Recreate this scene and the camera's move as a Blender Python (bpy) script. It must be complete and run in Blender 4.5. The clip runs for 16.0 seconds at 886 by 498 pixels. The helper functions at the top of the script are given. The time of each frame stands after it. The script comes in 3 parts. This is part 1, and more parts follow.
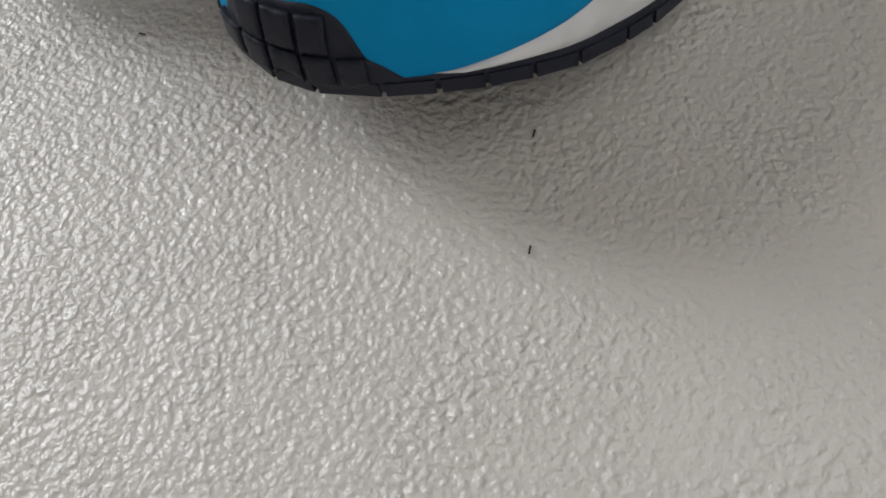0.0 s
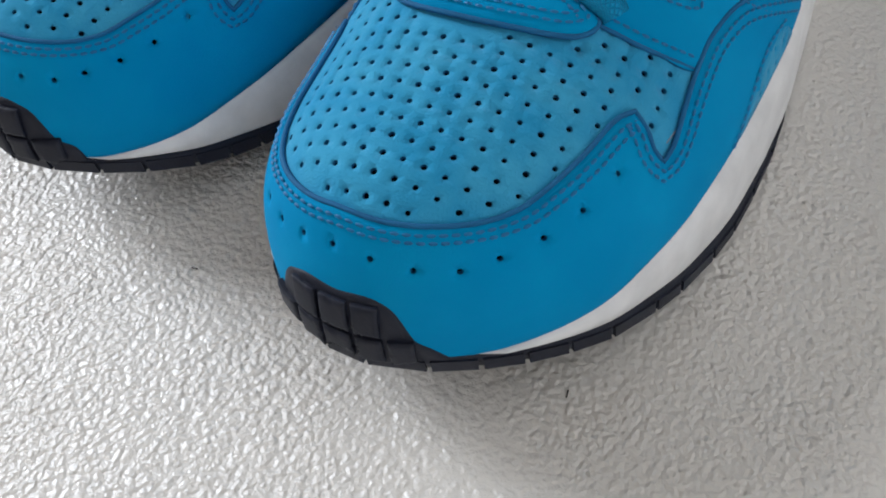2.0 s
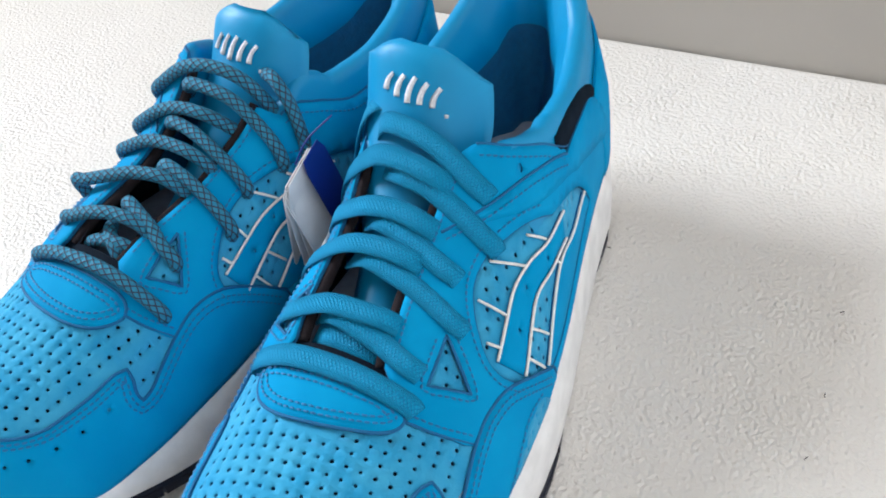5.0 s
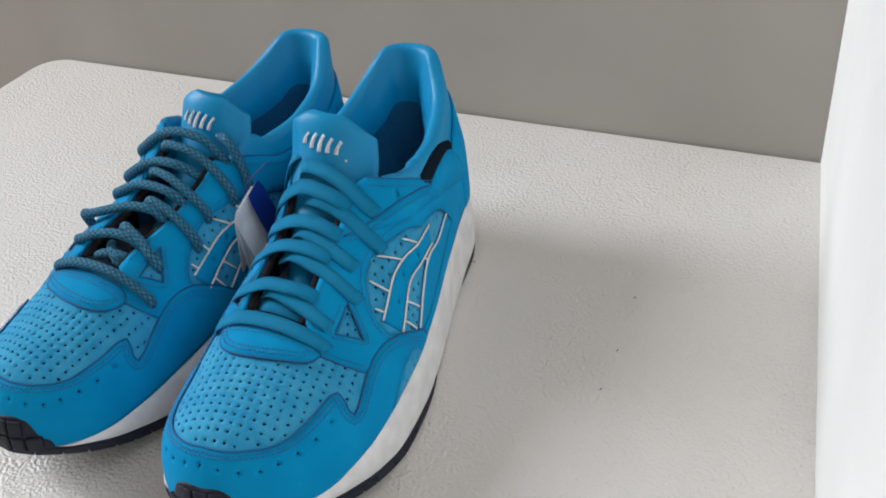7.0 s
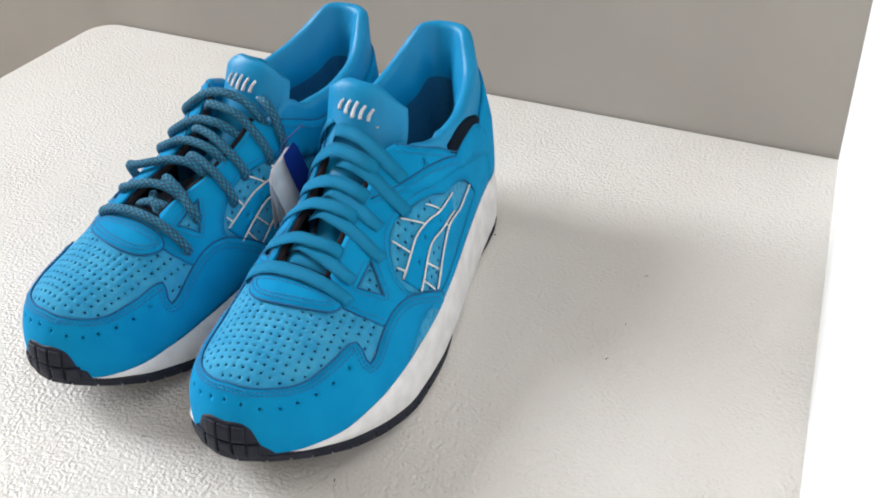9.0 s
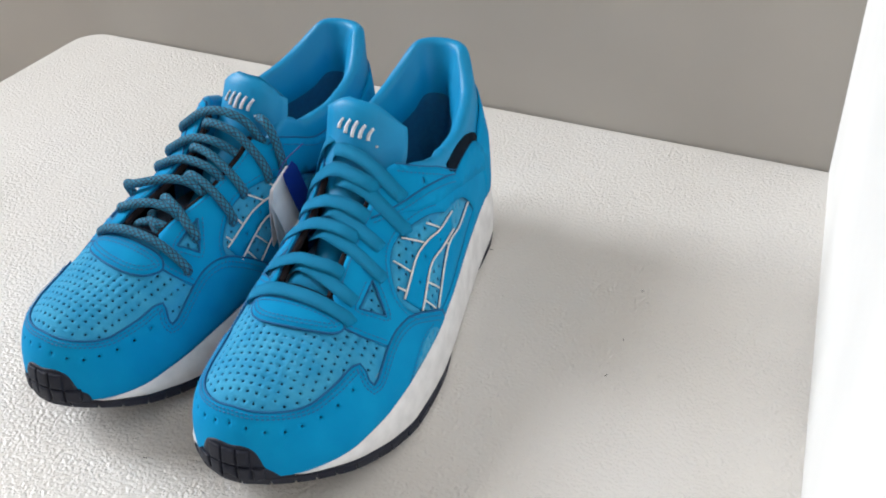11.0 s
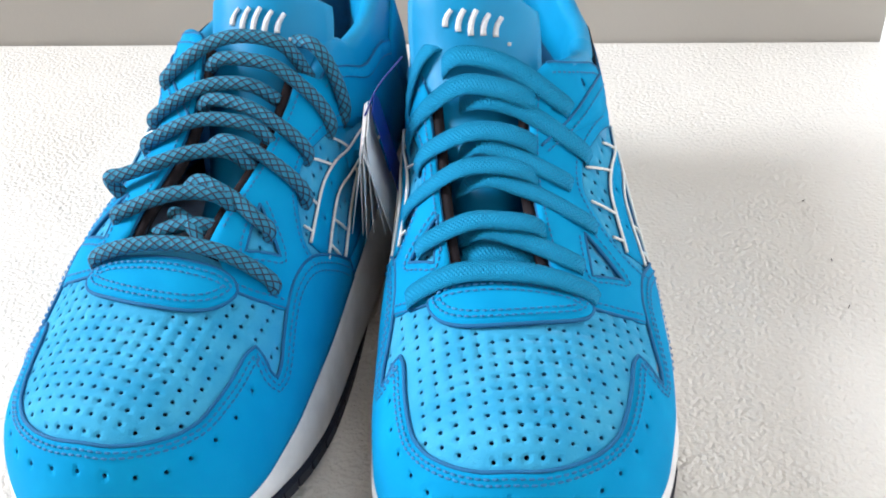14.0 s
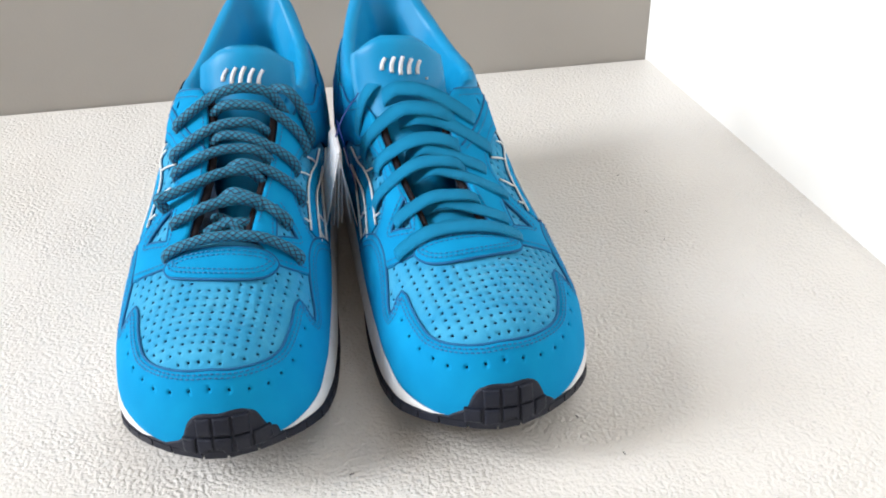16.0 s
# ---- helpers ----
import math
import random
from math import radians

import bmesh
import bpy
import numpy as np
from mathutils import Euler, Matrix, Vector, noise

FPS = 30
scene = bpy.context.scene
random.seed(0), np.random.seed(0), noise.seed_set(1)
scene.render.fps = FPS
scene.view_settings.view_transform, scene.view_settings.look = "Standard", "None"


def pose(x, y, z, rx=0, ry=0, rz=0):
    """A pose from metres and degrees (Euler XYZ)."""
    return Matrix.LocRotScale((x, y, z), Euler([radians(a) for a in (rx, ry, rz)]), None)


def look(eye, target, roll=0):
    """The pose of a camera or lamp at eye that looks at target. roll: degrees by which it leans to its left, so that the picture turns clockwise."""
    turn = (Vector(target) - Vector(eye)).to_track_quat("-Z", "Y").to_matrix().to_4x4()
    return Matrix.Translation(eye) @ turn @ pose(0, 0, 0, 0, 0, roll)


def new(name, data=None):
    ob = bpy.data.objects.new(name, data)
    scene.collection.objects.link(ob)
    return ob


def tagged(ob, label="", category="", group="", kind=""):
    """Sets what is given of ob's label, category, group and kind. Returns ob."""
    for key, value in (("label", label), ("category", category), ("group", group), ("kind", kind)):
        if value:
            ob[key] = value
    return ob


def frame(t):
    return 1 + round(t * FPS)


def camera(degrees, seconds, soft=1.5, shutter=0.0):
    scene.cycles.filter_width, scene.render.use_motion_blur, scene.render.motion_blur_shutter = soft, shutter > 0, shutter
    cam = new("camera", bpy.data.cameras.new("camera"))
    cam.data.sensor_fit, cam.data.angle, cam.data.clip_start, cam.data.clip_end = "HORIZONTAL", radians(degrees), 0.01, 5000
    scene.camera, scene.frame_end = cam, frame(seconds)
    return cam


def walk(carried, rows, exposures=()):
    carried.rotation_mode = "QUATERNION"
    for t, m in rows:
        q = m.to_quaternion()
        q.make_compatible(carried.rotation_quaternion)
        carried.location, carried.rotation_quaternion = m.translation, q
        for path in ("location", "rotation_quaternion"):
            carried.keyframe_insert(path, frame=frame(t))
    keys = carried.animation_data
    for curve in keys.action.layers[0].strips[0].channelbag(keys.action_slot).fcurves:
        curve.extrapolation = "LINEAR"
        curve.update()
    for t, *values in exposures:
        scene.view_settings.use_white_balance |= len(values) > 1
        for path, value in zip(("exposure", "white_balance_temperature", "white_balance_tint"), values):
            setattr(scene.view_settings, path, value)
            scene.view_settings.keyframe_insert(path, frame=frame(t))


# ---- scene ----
cam = camera(48.6, 16.0, soft=1.9)
PATH = [
    (0, (0.128, -0.075, 0.2), (-0.635, 0.646, -1.503), -16.5),
    (0.5, (0.1215, -0.0695, 0.2055), (-0.666, 0.685, -1.473), -15.5),
    (1, (0.116, -0.065, 0.212), (-0.685, 0.721, -1.443), -14.6),
    (1.5, (0.113, -0.06, 0.223), (-0.707, 0.755, -1.409), -14.0),
    (2, (0.11, -0.055, 0.235), (-0.739, 0.812, -1.355), -13.1),
    (2.5, (0.104, -0.052, 0.249), (-0.774, 0.857, -1.301), -12.5),
    (3, (0.107, -0.045, 0.268), (-0.776, 0.936, -1.234), -11.4),
    (3.5, (0.111, -0.039, 0.285), (-0.773, 1.013, -1.169), -10.1),
    (4, (0.116, -0.036, 0.299), (-0.758, 1.07, -1.12), -9.3),
    (4.5, (0.128, -0.041, 0.321), (-0.726, 1.139, -1.05), -8.2),
    (5, (0.156, -0.068, 0.342), (-0.654, 1.203, -0.972), -7.5),
    (5.2, (0.169, -0.088, 0.352), (-0.629, 1.206, -0.948), -7.4),
    (7.5, (0.273, -0.216, 0.422), (-0.46, 1.234, -0.745), -5.6),
    (8, (0.281, -0.22, 0.421), (-0.506, 1.183, -0.767), -4.9),
    (8.5, (0.282, -0.232, 0.424), (-0.504, 1.178, -0.758), -4.4),
    (9, (0.279, -0.235, 0.423), (-0.509, 1.168, -0.765), -3.8),
    (11.5, (0.253, -0.235, 0.437), (-0.472, 1.19, -0.760), -2.8),
    (12, (0.218, -0.228, 0.429), (-0.48, 1.207, -0.774), -2.8),
    (12.5, (0.176, -0.201, 0.418), (-0.504, 1.225, -0.808), -4.2),
    (13, (0.134, -0.14, 0.401), (-0.579, 1.227, -0.873), -6.0),
    (13.5, (0.085, -0.122, 0.35), (-0.447, 1.262, -0.993), -3.6),
    (14, (0.0042, -0.1635, 0.2962), (-0.1996, 1.4436, -0.8773), -3.3),
    (14.5, (-0.0335, -0.227, 0.334), (0.0095, 1.4185, -0.802), -3.8),
    (15, (-0.0575, -0.287, 0.3645), (0.152, 1.366, -0.741), -2.6),
    (15.5, (-0.07, -0.3105, 0.371), (0.16, 1.353, -0.7145), -2.2),
    (16, (-0.0845, -0.3165, 0.3645), (0.167, 1.325, -0.7515), -1.4),
]
walk(cam, [(t, look(eye, target, roll)) for t, eye, target, roll in PATH],
     [(0, -1.18, 6530, 10), (1.5, -0.74, 6380, 10), (2.5, -0.45, 6030, 10), (3.5, 0.0, 5950, 10), (5, 0.10, 6230, 10), (7.5, -0.55, 6310, 10), (8.2, -0.48, 6310, 10), (9, -0.10, 6410, 10),
      (11.5, -0.24, 6360, 10), (12.5, -0.10, 6360, 10), (13.5, 0.40, 6380, 10), (14.1, 0.30, 6310, 10), (14.6, 0.08, 6460, 10), (16, 0.06, 6460, 10)])

# ---- light ----
world = bpy.data.worlds.new("world")
scene.world = world
world.use_nodes = True
_sky = world.node_tree.nodes.new("ShaderNodeTexSky")
_sky.sky_type, _sky.sun_disc = "NISHITA", False
_sky.sun_elevation, _sky.sun_rotation = radians(40), radians(250)
world.node_tree.links.new(_sky.outputs["Color"], world.node_tree.nodes["Background"].inputs["Color"])
world.node_tree.nodes["Background"].inputs["Strength"].default_value = 0.1


def area_lamp(name, at, target, size_x, size_y, watts, color):
    data = bpy.data.lights.new(name, "AREA")
    data.shape, data.size, data.size_y, data.energy, data.color = "RECTANGLE", size_x, size_y, watts, color
    ob = new(name, data)
    ob.matrix_world = look(at, target)
    return ob


# daylight in the window opening on the west side
area_lamp("window_daylight", (-3.22, 0.05, 1.88), (0.0, 0.15, 0.05), 1.25, 2.0, 226, (0.935, 0.967, 1.0))


# ---- materials ----
def material(name, color, rough=0.6, metal=0.0, second=None, scale=60.0, bump=0.0, bump_scale=300.0, detail=4.0,
             sheen=0.0, coat=0.0, bump_dist=0.0006, coords="Object", spec=0.5):
    """A surface with a base colour that drifts to a second one, and fine relief."""
    m = bpy.data.materials.new(name)
    m.use_nodes = True
    nt = m.node_tree
    b = nt.nodes["Principled BSDF"]
    b.inputs["Roughness"].default_value = rough
    b.inputs["Metallic"].default_value = metal
    b.inputs["Sheen Weight"].default_value = sheen
    b.inputs["Coat Weight"].default_value = coat
    b.inputs["Specular IOR Level"].default_value = spec
    tc = nt.nodes.new("ShaderNodeTexCoord")
    if second is None:
        second = tuple(c * 0.85 for c in color)
    n1 = nt.nodes.new("ShaderNodeTexNoise")
    n1.inputs["Scale"].default_value, n1.inputs["Detail"].default_value = scale, detail
    nt.links.new(tc.outputs[coords], n1.inputs["Vector"])
    ramp = nt.nodes.new("ShaderNodeValToRGB")
    ramp.color_ramp.elements[0].position, ramp.color_ramp.elements[1].position = 0.35, 0.65
    ramp.color_ramp.elements[0].color, ramp.color_ramp.elements[1].color = (*second, 1), (*color, 1)
    nt.links.new(n1.outputs["Fac"], ramp.inputs["Fac"])
    nt.links.new(ramp.outputs["Color"], b.inputs["Base Color"])
    if bump:
        n2 = nt.nodes.new("ShaderNodeTexNoise")
        n2.inputs["Scale"].default_value, n2.inputs["Detail"].default_value = bump_scale, 3.0
        nt.links.new(tc.outputs[coords], n2.inputs["Vector"])
        bp = nt.nodes.new("ShaderNodeBump")
        bp.inputs["Strength"].default_value, bp.inputs["Distance"].default_value = bump, bump_dist
        nt.links.new(n2.outputs["Fac"], bp.inputs["Height"])
        nt.links.new(bp.outputs["Normal"], b.inputs["Normal"])
    return m


def textured_paint():
    """Thick gloss paint with an orange-peel relief: rounded grains in two sizes, faint stains."""
    m = material("glossy_textured_paint", (0.725, 0.698, 0.664), 0.29, second=(0.695, 0.662, 0.618), scale=6, spec=0.45)
    nt = m.node_tree
    b = nt.nodes["Principled BSDF"]
    tc = nt.nodes.new("ShaderNodeTexCoord")
    big = nt.nodes.new("ShaderNodeTexNoise")
    big.inputs["Scale"].default_value, big.inputs["Detail"].default_value, big.inputs["Roughness"].default_value = 400, 2.0, 0.45
    grain = nt.nodes.new("ShaderNodeTexVoronoi")
    grain.feature = "SMOOTH_F1"
    grain.inputs["Scale"].default_value = 560
    patchy = nt.nodes.new("ShaderNodeTexNoise")
    patchy.inputs["Scale"].default_value = 22
    for n in (big, grain, patchy):
        nt.links.new(tc.outputs["Object"], n.inputs["Vector"])
    mul = nt.nodes.new("ShaderNodeMath")
    mul.operation = "MULTIPLY_ADD"
    mul.inputs[1].default_value = -0.45
    nt.links.new(grain.outputs["Distance"], mul.inputs[0])
    nt.links.new(big.outputs["Fac"], mul.inputs[2])
    amp = nt.nodes.new("ShaderNodeMath")
    amp.operation = "MULTIPLY"
    nt.links.new(mul.outputs[0], amp.inputs[0])
    rng = nt.nodes.new("ShaderNodeMapRange")
    rng.inputs["From Min"].default_value, rng.inputs["From Max"].default_value = 0.3, 0.7
    rng.inputs["To Min"].default_value, rng.inputs["To Max"].default_value = 0.6, 1.25
    nt.links.new(patchy.outputs["Fac"], rng.inputs["Value"])
    nt.links.new(rng.outputs["Result"], amp.inputs[1])
    bp = nt.nodes.new("ShaderNodeBump")
    bp.inputs["Strength"].default_value, bp.inputs["Distance"].default_value = 1.0, 0.0013
    nt.links.new(amp.outputs[0], bp.inputs["Height"])
    nt.links.new(bp.outputs["Normal"], b.inputs["Normal"])
    return m


MAT_LEDGE = textured_paint()
# white paint turned away from the window, its shade put into the grey
MAT_WALL_SHADED = material("shaded_wall_paint", (0.43, 0.40, 0.36), 0.8, scale=3, bump=0.2, bump_scale=400)
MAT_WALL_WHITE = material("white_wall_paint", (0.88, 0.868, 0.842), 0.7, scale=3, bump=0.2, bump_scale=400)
MAT_NUBUCK = material("blue_nubuck", (0.004, 0.275, 0.545), 0.85, second=(0.002, 0.240, 0.500), scale=40, bump=0.3, bump_scale=1800, sheen=0.0, bump_dist=0.0003, spec=0.1)
MAT_MIDSOLE = material("white_foam", (0.78, 0.77, 0.77), 0.55, scale=80, bump=0.1, bump_scale=900)
MAT_SUEDE = material("blue_suede", (0.05, 0.335, 0.56), 0.95, second=(0.025, 0.275, 0.51), scale=70, bump=0.6, bump_scale=1500, sheen=0.08, bump_dist=0.0005, detail=8, spec=0.1)
MAT_EDGE = material("dark_blue_cut_edge", (0.0, 0.115, 0.285), 0.8, scale=200)
MAT_THREAD = material("blue_thread", (0.0, 0.15, 0.37), 0.6, scale=300)
MAT_SATIN = material("blue_satin_lining", (0.002, 0.255, 0.51), 0.45, second=(0.002, 0.232, 0.48), scale=30, bump=0.2, bump_scale=1200, spec=0.3, sheen=0.0, bump_dist=0.0003)
# lining deep in the shoe: the shade there is put into a darker blue
MAT_INNER_SHADED = material("shaded_blue_inner_mesh", (0.002, 0.11, 0.25), 0.8, scale=300, bump=0.6, bump_scale=900)
MAT_DARK = material("dark_backing_cloth", (0.006, 0.012, 0.022), 0.95, scale=300, spec=0.08)
MAT_LINING = material("dark_brown_lining", (0.022, 0.018, 0.021), 0.95, spec=0.1, scale=400, bump=0.4, bump_scale=1200)
MAT_INSOLE = material("grey_insole", (0.30, 0.33, 0.42), 0.85, scale=200, bump=0.3, bump_scale=900)
MAT_PIPING = material("white_piping", (0.80, 0.80, 0.78), 0.5, scale=400)
MAT_LOGO = material("silver_white_embroidery", (0.72, 0.73, 0.76), 0.45, second=(0.55, 0.57, 0.62), scale=900, bump=0.4, bump_scale=1500)
MAT_PAPER = material("white_card", (0.78, 0.78, 0.80), 0.6, scale=60)
MAT_BLUE_CARD = material("deep_blue_card", (0.002, 0.018, 0.20), 0.5, scale=60)
MAT_RUBBER = material("black_rubber", (0.011, 0.0135, 0.026), 0.55, scale=90, bump=0.15, bump_scale=900, spec=0.3)
# dim warm tone, picked for the weak fill light it bounces back
MAT_ROOM = material("dim_bounce_paint", (0.34, 0.285, 0.23), 0.85, scale=3, bump=0.2, bump_scale=400)


def woven(name, light, dark, along, around, share, rough=0.7):
    """A braided lace: two crossing sets of yarn over a ground colour, by the lace's own coordinates."""
    m = bpy.data.materials.new(name)
    m.use_nodes = True
    nt = m.node_tree
    b = nt.nodes["Principled BSDF"]
    b.inputs["Roughness"].default_value = rough
    b.inputs["Specular IOR Level"].default_value = 0.2
    uvn = nt.nodes.new("ShaderNodeUVMap")
    sep = nt.nodes.new("ShaderNodeSeparateXYZ")
    nt.links.new(uvn.outputs["UV"], sep.inputs["Vector"])

    def math_node(op, a, c=None):
        n = nt.nodes.new("ShaderNodeMath")
        n.operation = op
        for k, v in enumerate((a, c)):
            if v is None:
                continue
            if isinstance(v, (int, float)):
                n.inputs[k].default_value = v
            else:
                nt.links.new(v, n.inputs[k])
        return n.outputs[0]
    u = math_node("MULTIPLY", sep.outputs["X"], along * math.pi)
    v = math_node("MULTIPLY", sep.outputs["Y"], around * math.pi)
    a = math_node("ABSOLUTE", math_node("SINE", math_node("ADD", u, v)))
    c = math_node("ABSOLUTE", math_node("SINE", math_node("SUBTRACT", u, v)))
    low = math_node("MINIMUM", a, c)
    ramp = nt.nodes.new("ShaderNodeValToRGB")
    ramp.color_ramp.elements[0].position, ramp.color_ramp.elements[1].position = share, share + 0.12
    ramp.color_ramp.elements[0].color, ramp.color_ramp.elements[1].color = (*dark, 1), (*light, 1)
    nt.links.new(low, ramp.inputs["Fac"])
    nt.links.new(ramp.outputs["Color"], b.inputs["Base Color"])
    bp = nt.nodes.new("ShaderNodeBump")
    bp.inputs["Strength"].default_value, bp.inputs["Distance"].default_value = 0.8, 0.0005
    nt.links.new(low, bp.inputs["Height"])
    nt.links.new(bp.outputs["Normal"], b.inputs["Normal"])
    return m


MAT_FLAT_LACE = woven("blue_flat_lace", (0.004, 0.262, 0.495), (0.001, 0.165, 0.35), 640, 24, 0.2)
MAT_ROPE_LACE = woven("slate_rope_lace", (0.028, 0.205, 0.335), (0.034, 0.026, 0.048), 250, 6, 0.24)


# ---- shoe last ----
def curve(xs, ys):
    """A smooth line through a few values."""
    xs, ys = np.array(xs, float), np.array(ys, float)
    d = np.diff(ys) / np.diff(xs)
    m = np.concatenate([[d[0]], np.where(d[1:] * d[:-1] > 0, 2 * d[1:] * d[:-1] / np.where(d[1:] + d[:-1] == 0, 1, d[1:] + d[:-1]), 0), [d[-1]]])

    def f(x):
        x = np.clip(x, xs[0], xs[-1])
        i = np.clip(np.searchsorted(xs, x) - 1, 0, len(xs) - 2)
        h = xs[i + 1] - xs[i]
        t = (x - xs[i]) / h
        return ((2 * t**3 - 3 * t**2 + 1) * ys[i] + (t**3 - 2 * t**2 + t) * h * m[i]
                + (-2 * t**3 + 3 * t**2) * ys[i + 1] + (t**3 - t**2) * h * m[i + 1])
    return f


LENGTH = 0.306
SHAPE = {"lean": 1.0}      # how far the instep leans to the outer side: one shoe sits slacker than the other
# half widths of the upper on the outer and the inner side, before the ends are rounded
W_OUT = curve([0, .02, .047, .072, .1, .13, .16, .22, .258, .306], [.039, .045, .054, .0595, .0615, .0615, .059, .050, .045, .041])
W_IN = curve([0, .02, .047, .072, .1, .15, .2, .25, .306], [.036, .0405, .0450, .0470, .0470, .0450, .043, .041, .039])
TOP = curve([0, .02, .05, .08, .107, .136, .157, .19, .22, .25, .306], [.0710, .0755, .079, .083, .091, .098, .108, .137, .162, .185, .20])
TILT = curve([0, .05, .085, .11, .19, .23, .306], [0, 0, -.10, -.20, -.21, -.03, 0])
FOOT = curve([0, .02, .05, .09, .14, .2, .26, .306], [.0315, .0315, .032, .0335, .037, .042, .047, .050])


def rounding(y):
    """Shrinks the plan and the height to nothing at toe and heel."""
    a = np.clip(1 - y / 0.045, 0, 1)
    b = np.clip((y - (LENGTH - 0.032)) / 0.032, 0, 1)
    plan = (1 - a**2.3) ** (1 / 2.0) * (1 - b**2.6) ** (1 / 2.2)
    a2 = np.clip(1 - y / 0.024, 0, 1)
    tall = (1 - a2**2.2) ** (1 / 2.0)
    return np.maximum(plan, 0), np.maximum(tall, 0)


def last(s, q):
    """Point of the upper, s from toe to heel 0..1, q from the inner foot line -1 over the top 0 to the outer foot line 1."""
    s, q = np.broadcast_arrays(np.asarray(s, float), np.asarray(q, float))
    y = LENGTH * (1 - np.cos(math.pi * np.clip(s, 0, 1))) / 2
    plan, tall = rounding(y)
    ang = q * math.pi / 2
    w = np.where(q > 0, W_OUT(y), W_IN(y)) * plan
    e = 0.96
    x = w * np.sign(q) * np.abs(np.sin(ang)) ** e
    z = FOOT(y) + (TOP(y) - FOOT(y)) * tall * np.clip(np.cos(ang), 0, 1) ** e
    z = z + TILT(y) * (SHAPE["lean"] * x - (1 - SHAPE["lean"]) * .035) * np.clip(np.cos(ang), 0, 1)
    # the heel tab is drawn in towards its top
    up = np.clip((z - .090) / .045, 0, 1.2) * np.clip((y - .235) / .05, 0, 1)
    x = x * (1 - .22 * up)
    y = y + .008 * up ** 1.5
    return np.stack([x, y, z], -1)
# ---- end last ----


def mesh_object(name, verts, faces, mat, parent=None, label="", smooth=True):
    me = bpy.data.meshes.new(name)
    me.from_pydata([tuple(v) for v in verts], [], faces)
    for m in (mat if isinstance(mat, (list, tuple)) else [mat]):
        me.materials.append(m)
    me.polygons.foreach_set("use_smooth", [smooth] * len(me.polygons))
    me.update()
    ob = new(name, me)
    if parent is not None:
        ob.parent = parent
    if label:
        ob["label"] = label
    return ob


def box(bm, x0, y0, z0, x1, y1, z1):
    geo = bmesh.ops.create_cube(bm, size=1.0)
    for v in geo["verts"]:
        v.co = Vector((x0 + (v.co.x + .5) * (x1 - x0), y0 + (v.co.y + .5) * (y1 - y0), z0 + (v.co.z + .5) * (z1 - z0)))
    return geo["verts"]


def from_bm(name, bm, mat, parent=None, label="", smooth=False):
    me = bpy.data.meshes.new(name)
    bm.normal_update()
    bm.to_mesh(me)
    bm.free()
    me.materials.append(mat)
    me.polygons.foreach_set("use_smooth", [smooth] * len(me.polygons))
    ob = new(name, me)
    if parent is not None:
        ob.parent = parent
    if label:
        ob["label"] = label
    return ob


# ---- shoe building ----
SU, SV = 0.36, 0.078      # metres for one unit of s and of q on the upper


def y_of(s):
    return LENGTH * (1 - np.cos(math.pi * np.asarray(s, float))) / 2


def s_of(y):
    return np.arccos(np.clip(1 - 2 * np.asarray(y, float) / LENGTH, -1, 1)) / math.pi


def normals(s, q):
    h = 0.003
    ds = last(np.clip(s + h, .001, .999), q) - last(np.clip(s - h, .001, .999), q)
    dq = last(s, np.clip(q + h, -1, 1)) - last(s, np.clip(q - h, -1, 1))
    n = np.cross(dq, ds)
    return n / np.maximum(np.linalg.norm(n, axis=-1, keepdims=True), 1e-9)


def on_last(s, q, off):
    s, q = np.asarray(s, float), np.asarray(q, float)
    return last(s, q) + normals(s, q) * (np.asarray(off, float)[..., None] if np.ndim(off) else off)


def rounded(points, step, closed=True):
    """A dense line through (s, q) points; a third value marks a sharp corner."""
    p = [np.array([a[0] * SU, a[1] * SV]) for a in points]
    sharp = [len(a) > 2 for a in points]
    n, out = len(p), []
    for i in range(n if closed else n - 1):
        a, b = p[i], p[(i + 1) % n]
        before = p[i - 1] if (closed or i > 0) else a
        after = p[(i + 2) % n] if (closed or i + 2 < n) else b
        d = np.linalg.norm(b - a)
        ma = (b - a) if sharp[i] or not (closed or i > 0) else (b - before) / max(np.linalg.norm(b - a) + np.linalg.norm(a - before), 1e-9) * d
        mb = (b - a) if sharp[(i + 1) % n] or not (closed or i + 2 < n) else (after - a) / max(np.linalg.norm(after - b) + np.linalg.norm(b - a), 1e-9) * d
        k = max(1, int(round(d / step)))
        for j in range(k):
            t = j / k
            out.append((2 * t**3 - 3 * t**2 + 1) * a + (t**3 - 2 * t**2 + t) * ma + (-2 * t**3 + 3 * t**2) * b + (t**3 - t**2) * mb)
    if not closed:
        out.append(p[-1])
    return np.array(out)


def inside(poly, pts):
    x, y = pts[:, 0], pts[:, 1]
    hit = np.zeros(len(pts), bool)
    for (x0, y0), (x1, y1) in zip(poly, np.roll(poly, -1, axis=0)):
        if y0 != y1:
            hit ^= ((y0 > y) != (y1 > y)) & (x < (x1 - x0) * (y - y0) / (y1 - y0) + x0)
    return hit


def gap_to(poly, pts):
    """Distance of the points to the line of a polygon."""
    best = np.full(len(pts), 1e9)
    for a, b in zip(poly, np.roll(poly, -1, axis=0)):
        ab = b - a
        t = np.clip(((pts - a) @ ab) / max(ab @ ab, 1e-12), 0, 1)
        best = np.minimum(best, np.linalg.norm(pts - a - t[:, None] * ab, axis=1))
    return best


def lay(plane, off, sg):
    v = on_last(plane[:, 0] / SU, np.clip(plane[:, 1] / SV, -1, 1), off)
    return v * np.array([sg, 1, 1])


